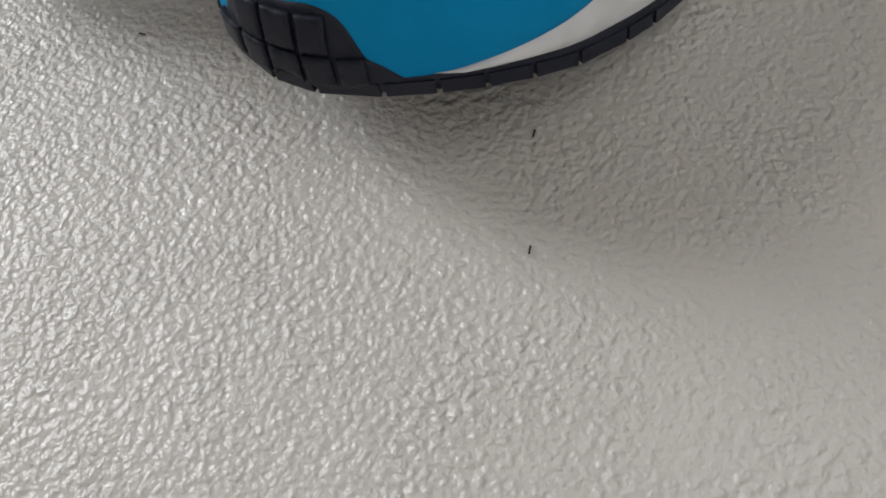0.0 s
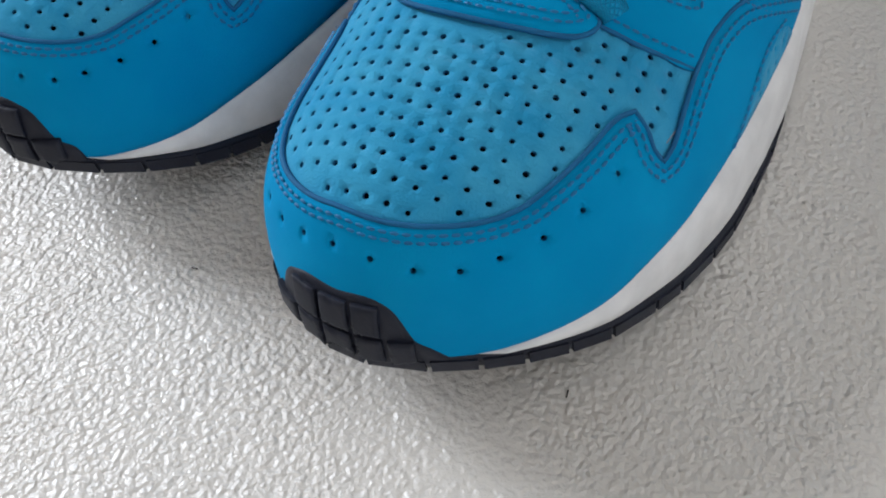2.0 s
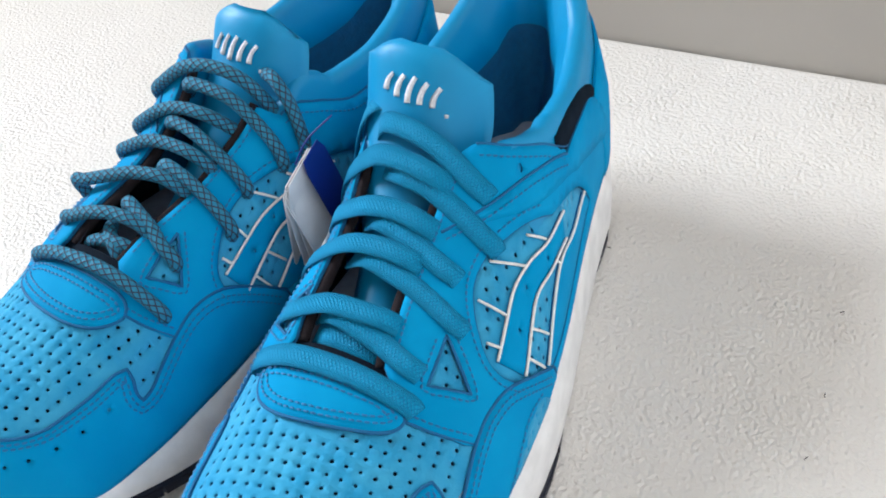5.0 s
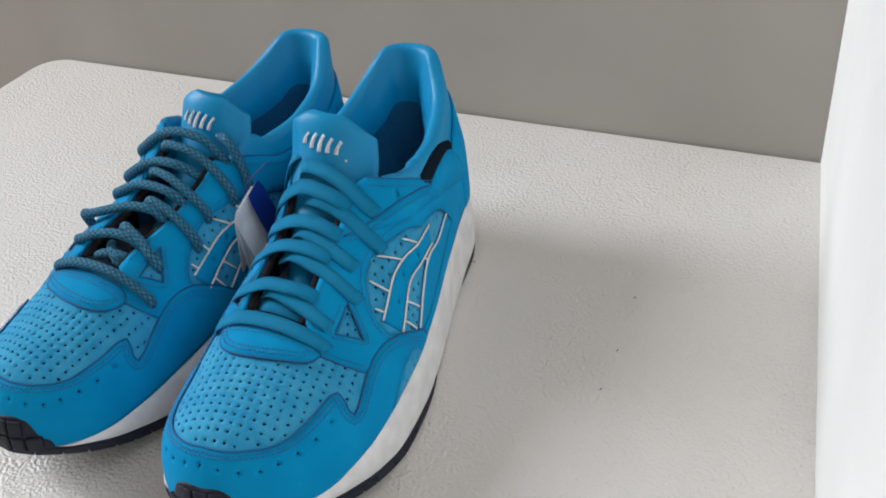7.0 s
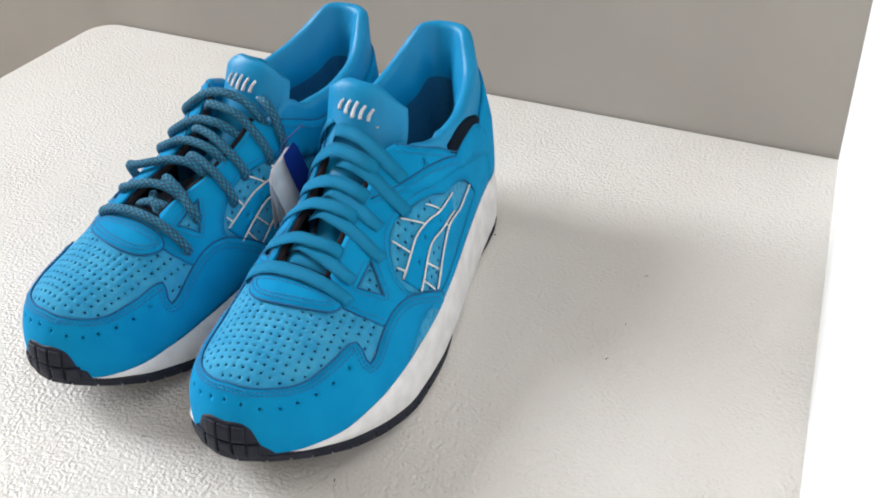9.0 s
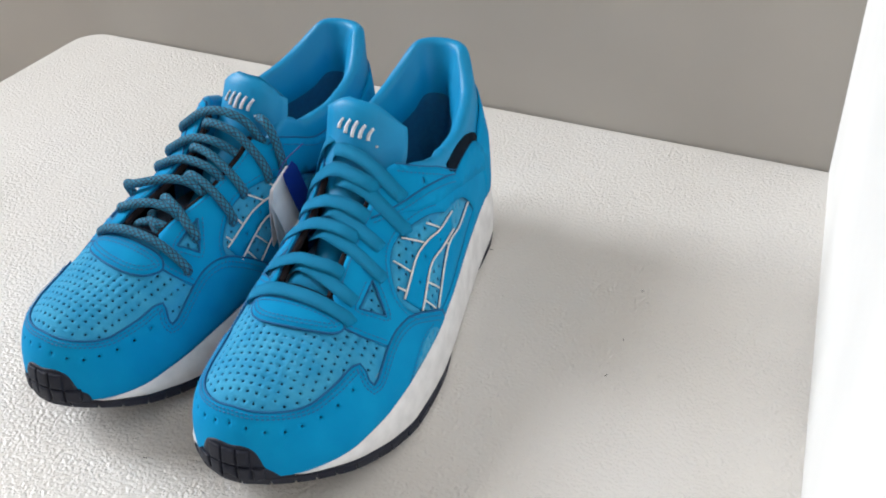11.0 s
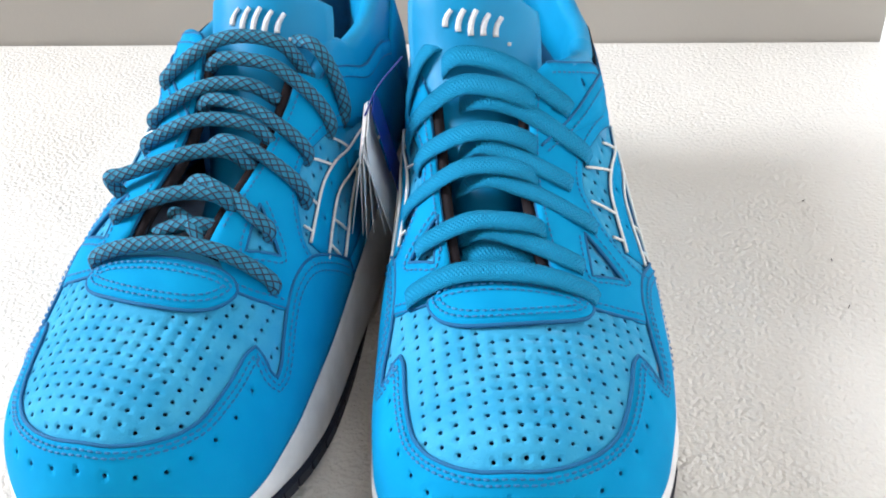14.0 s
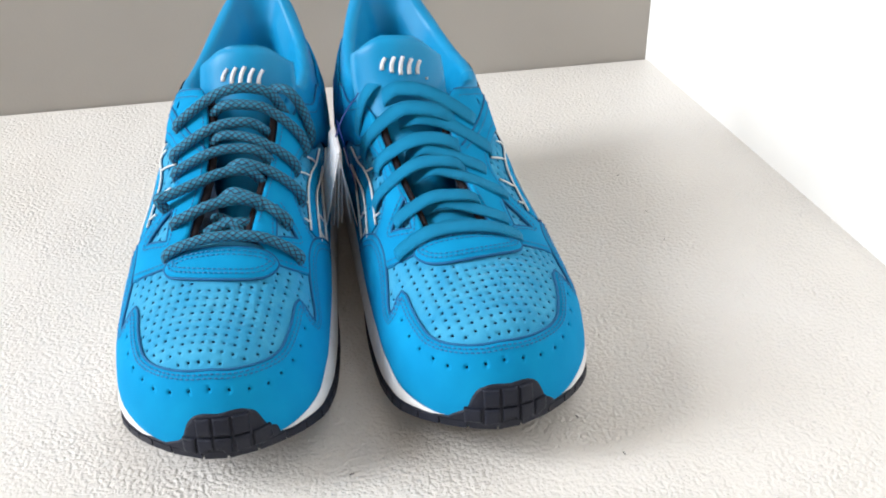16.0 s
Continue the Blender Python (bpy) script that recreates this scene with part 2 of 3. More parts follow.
def patch(name, outline, off, thick, mat, parent, sg, holes=(), label="", grid=0.0028, edge=None, puff=0.0):
    """A cut piece of leather laid on the last: a top skin with real holes, and its cut edge."""
    from mathutils.geometry import delaunay_2d_cdt
    rings = [outline, *holes]
    verts, edges = [], []
    for r in rings:
        k = len(verts)
        verts += [tuple(v) for v in r]
        edges += [(k + i, k + (i + 1) % len(r)) for i in range(len(r))]
    lo, hi = outline.min(0), outline.max(0)
    gx, gy = np.meshgrid(np.arange(lo[0], hi[0], grid), np.arange(lo[1], hi[1], grid), indexing="ij")
    g = np.stack([gx.ravel(), gy.ravel()], -1)
    g = g[inside(outline, g)]
    g = g[gap_to(outline, g) > grid * 0.45]
    for h in holes:
        c, rad = h.mean(0), np.linalg.norm(h - h.mean(0), axis=1).max()
        near = np.linalg.norm(g - c, axis=1) < rad + grid
        if near.any():
            bad = near.copy()
            bad[near] = inside(h, g[near]) | (gap_to(h, g[near]) < grid * 0.3)
            g = g[~bad]
    rim = verts + [tuple(v) for v in g]
    vv, ee, ff, *_ = delaunay_2d_cdt([Vector(v) for v in rim], edges, [], 0, 1e-7)
    plane = np.array([(v.x, v.y) for v in vv])
    tris = np.array([list(f) for f in ff if len(f) == 3])
    mid = plane[tris].mean(1)
    keep = inside(outline, mid)
    for h in holes:
        c, rad = h.mean(0), np.linalg.norm(h - h.mean(0), axis=1).max()
        near = np.linalg.norm(mid - c, axis=1) < rad + 1e-6
        if near.any():
            bad = near.copy()
            bad[near] = inside(h, mid[near])
            keep &= ~bad
    tris = tris[keep]
    count = {}
    for a, b, c in tris:
        for e in ((a, b), (b, c), (c, a)):
            count[tuple(sorted(e))] = count.get(tuple(sorted(e)), 0) + 1
    border = {k for k, n in count.items() if n == 1}
    on_rim = np.zeros(len(plane), bool)
    for a, b in border:
        on_rim[a] = on_rim[b] = True
    lift = np.full(len(plane), off + thick)
    if puff:
        lift += puff * np.clip(gap_to(outline, plane) / 0.006, 0, 1) ** 0.5
    lift[on_rim] -= min(thick * 0.35, 0.0004)
    v = on_last(plane[:, 0] / SU, np.clip(plane[:, 1] / SV, -1, 1), 0) + normals(plane[:, 0] / SU, np.clip(plane[:, 1] / SV, -1, 1)) * lift[:, None]
    low = on_last(plane[:, 0] / SU, np.clip(plane[:, 1] / SV, -1, 1), off - 0.0006)
    n = len(v)
    v = np.concatenate([v, low]) * np.array([sg, 1, 1])
    faces, kinds = [], []
    for a, b, c in tris:
        faces.append((a, c, b) if sg > 0 else (a, b, c))
        kinds.append(0)
        for e in ((a, b), (b, c), (c, a)):
            if tuple(sorted(e)) in border:
                q = (e[0], e[1], n + e[1], n + e[0])
                faces.append(q if sg > 0 else q[::-1])
                kinds.append(1)
    ob = mesh_object(name, v, [tuple(int(i) for i in f) for f in faces], [mat, edge or MAT_EDGE], parent, label)
    ob.data.polygons.foreach_set("material_index", kinds)
    ob.data.polygons.foreach_set("use_smooth", [k == 0 for k in kinds])
    return ob


def trim_line(plane, off, parent, sg, radius=.0006):
    """The dark turned edge of a leather piece, a thin raised cord."""
    return cord("edge", lay(plane, off, 1), radius, MAT_EDGE, parent, sg, rings=6)


def ring_hole(s, q, radius, n=8):
    """A round hole of a true radius at (s, q)."""
    h = 0.004
    fs = np.linalg.norm(last(s + h, q) - last(s - h, q)) / (2 * h * SU)
    fq = np.linalg.norm(last(s, q + h) - last(s, q - h)) / (2 * h * SV)
    a = np.linspace(0, 2 * math.pi, n, endpoint=False)
    return np.stack([s * SU + radius / fs * np.cos(a), q * SV + radius / fq * np.sin(a)], -1)


def perforations(area, keep_off, pitch, radius, turn, inset=0.0016):
    """Rows of punched holes, square to the shoe, inside an area of the upper."""
    out = []
    rnd = random.Random(4)
    for i in range(-30, 31):
        for j in range(-30, 31):
            x = (i * math.cos(turn) - j * math.sin(turn)) * pitch
            y = 0.065 + (i * math.sin(turn) + j * math.cos(turn)) * pitch
            if not 0.004 < y < 0.25:
                continue
            s = float(s_of(y))
            p, _ = rounding(np.array(y))
            w = float((W_OUT if x > 0 else W_IN)(y) * p)
            if abs(x) >= w * 0.995:
                continue
            q = math.copysign(2 / math.pi * math.asin((abs(x) / w) ** (1 / 0.96)), x)
            pt = np.array([[s * SU, q * SV]])
            if inside(area, pt)[0] and gap_to(area, pt)[0] > inset and all(
                    not inside(k, pt)[0] and gap_to(k, pt)[0] > inset for k in keep_off):
                out.append(ring_hole(s, q, radius * rnd.uniform(0.85, 1.1)))
    return out


def side_holes(area, pitch, radius, keep_off=()):
    out = []
    lo, hi = area.min(0), area.max(0)
    for i, u in enumerate(np.arange(lo[0], hi[0], pitch)):
        for v in np.arange(lo[1] + (i % 2) * pitch / 2, hi[1], pitch):
            pt = np.array([[u, v]])
            if inside(area, pt)[0] and gap_to(area, pt)[0] > 0.0016 and all(not inside(k, pt)[0] and gap_to(k, pt)[0] > 0.0014 for k in keep_off):
                out.append(ring_hole(u / SU, v / SV, radius))
    return out


def tube(points, radius, rings=8, flat=1.0, ups=None, taper=False):
    """A round or flat cord along a line: vertices, faces, and its own coordinates."""
    p = np.asarray(points, float)
    t = np.gradient(p, axis=0)
    t /= np.maximum(np.linalg.norm(t, axis=1, keepdims=True), 1e-9)
    up = np.tile([0.0, 0.0, 1.0], (len(p), 1)) if ups is None else np.asarray(ups, float)
    side = np.cross(t, up)
    side /= np.maximum(np.linalg.norm(side, axis=1, keepdims=True), 1e-9)
    nor = np.cross(side, t)
    a = np.linspace(0, 2 * math.pi, rings, endpoint=False)
    length = np.concatenate([[0], np.cumsum(np.linalg.norm(np.diff(p, axis=0), axis=1))])
    verts, uvs = [], []
    pw = 0.55 if flat < 1 else 1.0
    for i in range(len(p)):
        r = radius
        if taper and (i == 0 or i == len(p) - 1):
            r = radius * 0.55
        for k in a:
            cx, cy = math.copysign(abs(math.cos(k)) ** pw, math.cos(k)), math.copysign(abs(math.sin(k)) ** pw, math.sin(k))
            verts.append(p[i] + side[i] * cx * r + nor[i] * cy * r * flat)
            uvs.append((length[i], k / (2 * math.pi)))
    faces, fuv = [], []
    m = len(a)
    for i in range(len(p) - 1):
        for k in range(m):
            k2 = (k + 1) % m
            faces.append((i * m + k, i * m + k2, (i + 1) * m + k2, (i + 1) * m + k))
            v1 = (k + 1) / m
            fuv += [(length[i], k / m), (length[i], v1), (length[i + 1], v1), (length[i + 1], k / m)]
    faces.append(tuple(range(m))[::-1])
    fuv += [(0, 0)] * m
    faces.append(tuple((len(p) - 1) * m + k for k in range(m)))
    fuv += [(0, 0)] * m
    return np.array(verts), faces, fuv


def cord(name, points, radius, mat, parent, sg=1, label="", **more):
    p = np.asarray(points, float) * np.array([sg, 1, 1])
    if "ups" in more:
        more["ups"] = np.asarray(more["ups"]) * np.array([sg, 1, 1])
    v, f, fuv = tube(p, radius, **more)
    ob = mesh_object(name, v, f, mat, parent, label)
    layer = ob.data.uv_layers.new(name="UVMap")
    layer.data.foreach_set("uv", np.array(fuv, float).ravel())
    return ob


def spline(points, n):
    """A smooth line through points in space, n steps a span."""
    p = np.asarray(points, float)
    e = np.concatenate([[2 * p[0] - p[1]], p, [2 * p[-1] - p[-2]]])
    out = []
    for i in range(1, len(e) - 2):
        for t in np.linspace(0, 1, n, endpoint=False):
            a, b, c, d = e[i - 1], e[i], e[i + 1], e[i + 2]
            out.append(0.5 * (2 * b + (c - a) * t + (2 * a - 5 * b + 4 * c - d) * t**2 + (3 * b - a - 3 * c + d) * t**3))
    out.append(p[-1])
    return np.array(out)


def stitches(name, lines, parent, sg, mat, label="", pitch=0.0027, size=0.0020, wide=0.00042):
    """Rows of single stitches, each a small raised bead of thread."""
    verts, faces = [], []
    for plane, off in lines:
        p3 = lay(plane, off, sg)
        nn = normals(plane[:, 0] / SU, np.clip(plane[:, 1] / SV, -1, 1)) * np.array([sg, 1, 1])
        d = np.concatenate([[0], np.cumsum(np.linalg.norm(np.diff(p3, axis=0), axis=1))])
        for at in np.arange(pitch / 2, d[-1] - pitch / 2, pitch):
            c = np.array([np.interp(at, d, p3[:, k]) for k in range(3)])
            t = np.array([np.interp(at + size / 2, d, p3[:, k]) - np.interp(at - size / 2, d, p3[:, k]) for k in range(3)])
            n = np.array([np.interp(at, d, nn[:, k]) for k in range(3)])
            s = np.cross(t, n)
            s /= max(np.linalg.norm(s), 1e-9)
            k = len(verts)
            for f, w, h in ((-.5, .35, 0), (-.25, 1, .8), (.25, 1, .8), (.5, .35, 0)):
                verts += [c + t * f - s * wide * w, c + t * f + n * wide * 1.3 * h, c + t * f + s * wide * w]
            for i in range(3):
                b = k + i * 3
                faces += [(b, b + 3, b + 4, b + 1), (b + 1, b + 4, b + 5, b + 2)]
    ob = mesh_object(name, verts, faces, mat, parent, label)
    ob["kind"] = "stuff"
    return ob


def shifted(line, dist):
    """The line moved sideways in the plane of the upper (to its left for a positive distance)."""
    t = np.gradient(line, axis=0)
    t /= np.maximum(np.linalg.norm(t, axis=1, keepdims=True), 1e-9)
    out = line + np.stack([-t[:, 1], t[:, 0]], -1) * dist
    return out


def seam(line, dist, piece, height, inner=True):
    """A stitch line beside an edge, on the piece's own side of it (or on the other)."""
    a = shifted(line, dist)
    hit = inside(piece, a[len(a) // 4: -len(a) // 4 or None]).mean() > .5
    return (a if hit == inner else shifted(line, -dist), height)


def both(half):
    """A line over the toe, from its outer half: mirrored to the inner side."""
    return [(a[0], -a[1], *a[2:]) for a in reversed(half[1:])] + list(half)


GUARD_HALF = [(.133, 0), (.136, .17), (.150, .32), (.174, .43), (.205, .485), (.237, .497), (.269, .508), (.300, .510), (.3135, .535, 1),
              (.311, .60), (.306, .66), (.307, .712, 1), (.320, .703), (.344, .655), (.366, .620), (.392, .605), (.424, .645), (.455, .76), (.487, .91, 1), (.492, 1.0, 1)]
VAMP_HALF = [(.115, 0), (.13, .35), (.19, .56), (.25, .62), (.29, .74), (.34, .76), (.385, .68, 1), (.372, .45), (.365, .30), (.365, .12), (.365, 0)]
QUARTER = [(.345, .315, 1), (.352, .455), (.368, .63), (.42, .72), (.48, .93), (.485, 1.0, 1), (.60, 1.0), (.72, 1.0), (.81, 1.0, 1), (.795, .90),
           (.745, .775), (.69, .72), (.638, .665), (.60, .49), (.576, .343), (.562, .215), (.549, .150, 1), (.529, .130), (.495, .115), (.457, .115), (.418, .135), (.378, .165, 1)]
TRIANGLE = [(.428, .318, 1), (.399, .502, 1), (.382, .333, 1)]
WINDOW = [(.575, .64, 1), (.545, .50), (.520, .405), (.50, .352), (.475, .342), (.452, .40), (.432, .515), (.432, .63), (.452, .78), (.492, .915), (.56, .93), (.68, .93, 1), (.64, .80), (.60, .70)]
LINE_A = [(.592, .707), (.553, .639), (.525, .556), (.499, .513), (.473, .519), (.438, .551)]
LINE_B = [(.655, .855), (.604, .825), (.556, .755), (.519, .776), (.480, .855)]
LINE_C = [(.582, .768), (.543, .703), (.511, .642), (.483, .659), (.449, .716)]
BARS = [((.539, .515), (.553, .627)), ((.501, .375), (.521, .55)), ((.469, .375), (.475, .512)), ((.444, .475), (.449, .54)),
        ((.485, .658), (.499, .785)), ((.463, .695), (.474, .83)), ((.553, .72), (.556, .755))]
BUMP = [(.345, -.355), (.356, -.30), (.356, -.10), (.356, .10), (.355, .235), (.344, .318), (.327, .285), (.314, .16), (.307, .006), (.309, -.16), (.322, -.285)]
RIM_Z = curve([.18, .20, .22, .24, .26, .274, .284, .291, .296, .300, .306], [.126, .117, .1125, .1125, .1155, .1205, .1275, .1340, .1385, .1398, .1400])
BAND = curve([-.01, .045, .075, .11, .14, .17, .20, .225, .25, .32], [.0050, .0058, .0052, .0042, .0032, .0022, .0012, .0014, .0034, .0045])    # height of the black rubber
TUCK = curve([-.01, .05, .085, .12, .15, .19, .225, .255, .32], [.0022, .0034, .0034, .0030, .0014, -.0020, -.0018, .0012, .0024])      # how far it stands out
SOLE_Z = curve([-.01, 0, .02, .04, .07, .095, .25, .29, .32], [.0300, .0298, .0242, .0162, .0060, .0005, 0, .002, .006])


def sole_ring(grow, n=110):
    """Plan of the sole round the shoe, grown by some metres, as (x, y) from the outer heel over the toe to the inner heel."""
    s = np.linspace(0, 1, n)
    y = y_of(s)
    plan, _ = rounding(y)
    mid = (W_OUT(y) * plan, -W_IN(y) * plan)
    out = np.concatenate([np.stack([mid[0], y], -1)[::-1], np.stack([mid[1], y], -1)[1:]])
    t = np.roll(out, -1, 0) - np.roll(out, 1, 0)
    t /= np.maximum(np.linalg.norm(t, axis=1, keepdims=True), 1e-9)
    nrm = np.stack([-t[:, 1], t[:, 0]], -1)
    nrm *= np.sign((nrm * (out - np.array([0, .15]))).sum(1, keepdims=True) + 1e-12)
    flare = .0022 * np.clip(1 - np.abs(out[:, 1:] - .115) / .075, 0, 1) * (out[:, :1] > 0)
    if callable(grow):
        grow = grow(out[:, 1:])
    return out + nrm * (grow + flare * (np.asarray(grow) > .001))


def ring_mesh(name, levels, mat, parent, sg, cap=True, label=""):
    """Stacked outlines skinned into one body."""
    n = len(levels[0])
    v = np.concatenate(levels) * np.array([sg, 1, 1])
    faces = [(k * n + i, k * n + (i + 1) % n, (k + 1) * n + (i + 1) % n, (k + 1) * n + i) for k in range(len(levels) - 1) for i in range(n)]
    if cap:
        h = n // 2
        for k in (0, len(levels) - 1):
            faces += [(k * n + i, k * n + i + 1, k * n + n - 2 - i, k * n + (n - 1 - i)) for i in range(h - 1)]
    return mesh_object(name, v, faces, mat, parent, label)


def toe_front(x, z):
    """The place (s, q) on the blunt front of the toe that lies at a given x and height."""
    ss = np.linspace(.012, .2, 400)
    y = y_of(ss)
    plan, tall = rounding(y)
    w = np.maximum((W_OUT(y) if x > 0 else W_IN(y)) * plan, 1e-6)
    q = np.sign(x) * 2 / math.pi * np.arcsin(np.clip(abs(x) / w, 0, 1) ** (1 / .96))
    miss = np.where(abs(x) < w, np.abs(last(ss, q)[:, 2] - z), 9)
    i = int(np.argmin(miss))
    return float(ss[i]), float(q[i])


def build_sole(shoe, sg, rope):
    def level(grow, z):
        r = sole_ring(grow)
        return np.column_stack([r, z(r[:, 1])])
    low = lambda y: SOLE_Z(y)
    black = lambda y: SOLE_Z(y) + BAND(y)
    foot = lambda y: np.maximum(FOOT(y) + .001, black(y) + .0005)
    bulge = lambda y: black(y) + (foot(y) - black(y)) * .5
    back = lambda grow: (lambda y: grow - .0045 * np.clip(1 - y / .016, 0, 1))
    mid_ = ring_mesh("midsole", [level(back(.0016), lambda y: black(y) - .0004), level(back(.0030), lambda y: black(y) + (foot(y) - black(y)) * .12), level(back(.0034), bulge),
                                 level(back(.0022), lambda y: black(y) + (foot(y) - black(y)) * .85), level(back(.0004), foot)], MAT_MIDSOLE, shoe, sg, label="white foam midsole")
    out = ring_mesh("outsole", [level(lambda y: TUCK(y) - .003, lambda y: low(y) + .0003), level(lambda y: TUCK(y) - .0003, lambda y: low(y) + .0004), level(TUCK, lambda y: black(y) - BAND(y) * .2),
                                level(lambda y: TUCK(y) - .0006, black), level(lambda y: TUCK(y) - .003, black)], MAT_RUBBER, shoe, sg, label="black rubber outsole")
    # lugs round the edge of the tread
    r_out, r_in = sole_ring(lambda y: TUCK(y) + .0007), sole_ring(-.012)
    n = len(r_out)
    d = np.concatenate([[0], np.cumsum(np.linalg.norm(np.diff(r_out, axis=0), axis=1))])
    rnd = random.Random(7)
    at = 0.0
    while at < d[-1] - .012:
        ln = rnd.uniform(.0105, .0175)
        a, b = (np.interp(at + f, d, np.arange(n)) for f in (0.0, ln - .0013))
        verts = []
        for zf in (0, 1):
            for idx, ring, dx in ((a, r_out, 0), (b, r_out, 0), (b, r_in, 0), (a, r_in, 0)):
                xy = np.array([np.interp(idx, np.arange(n), ring[:, k]) for k in (0, 1)])
                z = float(SOLE_Z(xy[1]))
                verts.append((sg * xy[0], xy[1], z + (float(BAND(xy[1])) * .78 if zf else -0.0002)))
        faces = [(0, 1, 2, 3), (4, 5, 6, 7), (0, 1, 5, 4), (1, 2, 6, 5), (2, 3, 7, 6), (3, 0, 4, 7)]
        mesh_object("lug", verts, faces, MAT_RUBBER, out, smooth=False)
        at += ln
    c0 = -.0035 if rope else .001
    edge = [(-.0225, .0380), (-.0190, .0410), (-.0145, .0505), (-.0110, .0528), (.0, .0534), (.0100, .0528), (.0132, .0505), (.0175, .0410), (.0205, .0380)]
    cap = [(.004, -1, 1), (.125, -1, 1)] + [toe_front(x + c0, z) for x, z in edge] + [(.108, 1, 1), (.004, 1, 1)]
    toe = patch("toe_cap", rounded(cap, .0015), .0016, .0012, MAT_RUBBER, shoe, sg, label="black rubber toe cap", edge=MAT_RUBBER, grid=.0018)
    # moulded tread blocks on the cap, in two rows
    for z0, z1, cuts in ((.0335, .0415, (-.0205, -.0120, -.0042, .0038, .0112, .0180)), (.0426, .0515, (-.0122, -.0042, .0038, .0110))):
        for x0, x1 in zip(cuts, cuts[1:]):
            x0, x1 = x0 + c0 + .0006, x1 + c0 - .0006
            ring = [(x0, z0), ((x0 + x1) / 2, z0), (x1, z0), (x1, (z0 + z1) / 2), (x1, z1), ((x0 + x1) / 2, z1), (x0, z1), (x0, (z0 + z1) / 2)]
            patch("tread_block", rounded([(*toe_front(x, z), 1) for x, z in ring], .0015), .0022, .0019, MAT_RUBBER, toe, sg, edge=MAT_RUBBER, grid=.0016)


def build_collar(shoe, sg):
    """Padded collar round the ankle: outer skin, rolled rim and inner lining."""
    sides = []
    ss = np.concatenate([np.linspace(.548, .905, 46), np.linspace(.91, .9985, 24)])
    for side in (1, -1):
        for s in (ss if side > 0 else ss[::-1]):
            sides.append((s, side))
    prof, rims, n_out, n_roll, n_in = [], [], 8, 7, 8
    for s, side in sides:
        y = float(y_of(s))
        zr = float(RIM_Z(y))
        c = np.clip((zr - FOOT(y)) / (TOP(y) - FOOT(y)), 0, 1) ** (1 / .96)
        qr = max(2 / math.pi * math.acos(float(c)), (.40 if side > 0 else .50) * float(np.clip((.235 - y) / .02, 0, 1)))
        qs = np.linspace(1.0, qr, n_out) * side
        pts = [p for p in on_last(np.full(n_out, s), qs, np.linspace(-.0012, .0006, n_out))]
        if qr < .39 or y > .21:
            pts[-1][2] = zr
        rims.append((s, side, qr))
        top = pts[-1]
        # inward direction on plan
        to = np.array([0.0, min(max(y, .2), .272), 0]) - np.array([top[0], y, 0])
        to[2] = 0
        to = np.array([-side * 1.0, 0, 0]) if y < .262 else to
        to /= max(np.linalg.norm(to), 1e-9)
        r = .0048
        for a in np.linspace(0, math.pi, n_roll + 1)[1:]:
            pts.append(top + to * r * (1 - math.cos(a)) + np.array([0, 0, r * math.sin(a)]))
        end = pts[-1]
        for k in range(1, n_in + 1):
            f = k / n_in
            sag = .0035 * math.sin(math.pi * min(1, f * 2.2)) if f < .46 else 0
            pts.append(np.array([end[0], end[1], end[2] + (.055 - end[2]) * f]) + to * (sag + (-.004 + .018 * min(1, max(0, (y - .235) / .05))) * f))
        prof.append(pts)
    m = len(prof[0])
    v = np.array([p for pr in prof for p in pr]) * np.array([sg, 1, 1])
    faces, kinds = [], []
    for i in range(len(prof) - 1):
        for k in range(m - 1):
            f = (i * m + k, (i + 1) * m + k, (i + 1) * m + k + 1, i * m + k + 1)
            faces.append(f if sg > 0 else f[::-1])
            kinds.append(0 if k < n_out + n_roll + 2 else 1)
    ob = mesh_object("collar", v, faces, [MAT_SATIN, MAT_INNER_SHADED], shoe, "smooth padded blue collar")
    ob.data.polygons.foreach_set("material_index", kinds)
    for side in (1, -1):
        row = [(s, min(qr + .10, .98)) for s, sd, qr in rims if sd == side and .62 < s < .955]
        line = on_last(np.array([a for a, _ in row]), np.array([c for _, c in row]) * side, .0006)
        cord("seam", line, .0006, MAT_EDGE, ob, sg, rings=6)
    # insole
    ys = np.linspace(.07, .297, 30)
    sl, _ = rounding(ys)
    v = [(sg * (W_OUT(y) * p - .006), y, .056) for y, p in zip(ys, sl)] + [(-sg * (W_IN(y) * p - .006), y, .056) for y, p in zip(ys, sl)]
    n = len(ys)
    mesh_object("insole", v, [(i, i + 1, n + i + 1, n + i) for i in range(n - 1)], MAT_INSOLE, shoe, "grey cloth insole")


TONGUE_Y = curve([0, .2, .4, .6, .75, .88, 1], [.088, .115, .142, .166, .183, .194, .2005])
TONGUE_Z = curve([0, .2, .4, .6, .75, .88, 1], [.064, .073, .085, .101, .120, .138, .1515])
TONGUE_W = curve([0, .2, .4, .6, .72, .82, .90, .95, .98, 1], [.0150, .0155, .0170, .0235, .0272, .0280, .0274, .0258, .0228, .0160])
TONGUE_X = curve([0, .3, .6, 1], [-.003, -.006, -.008, -.0095])


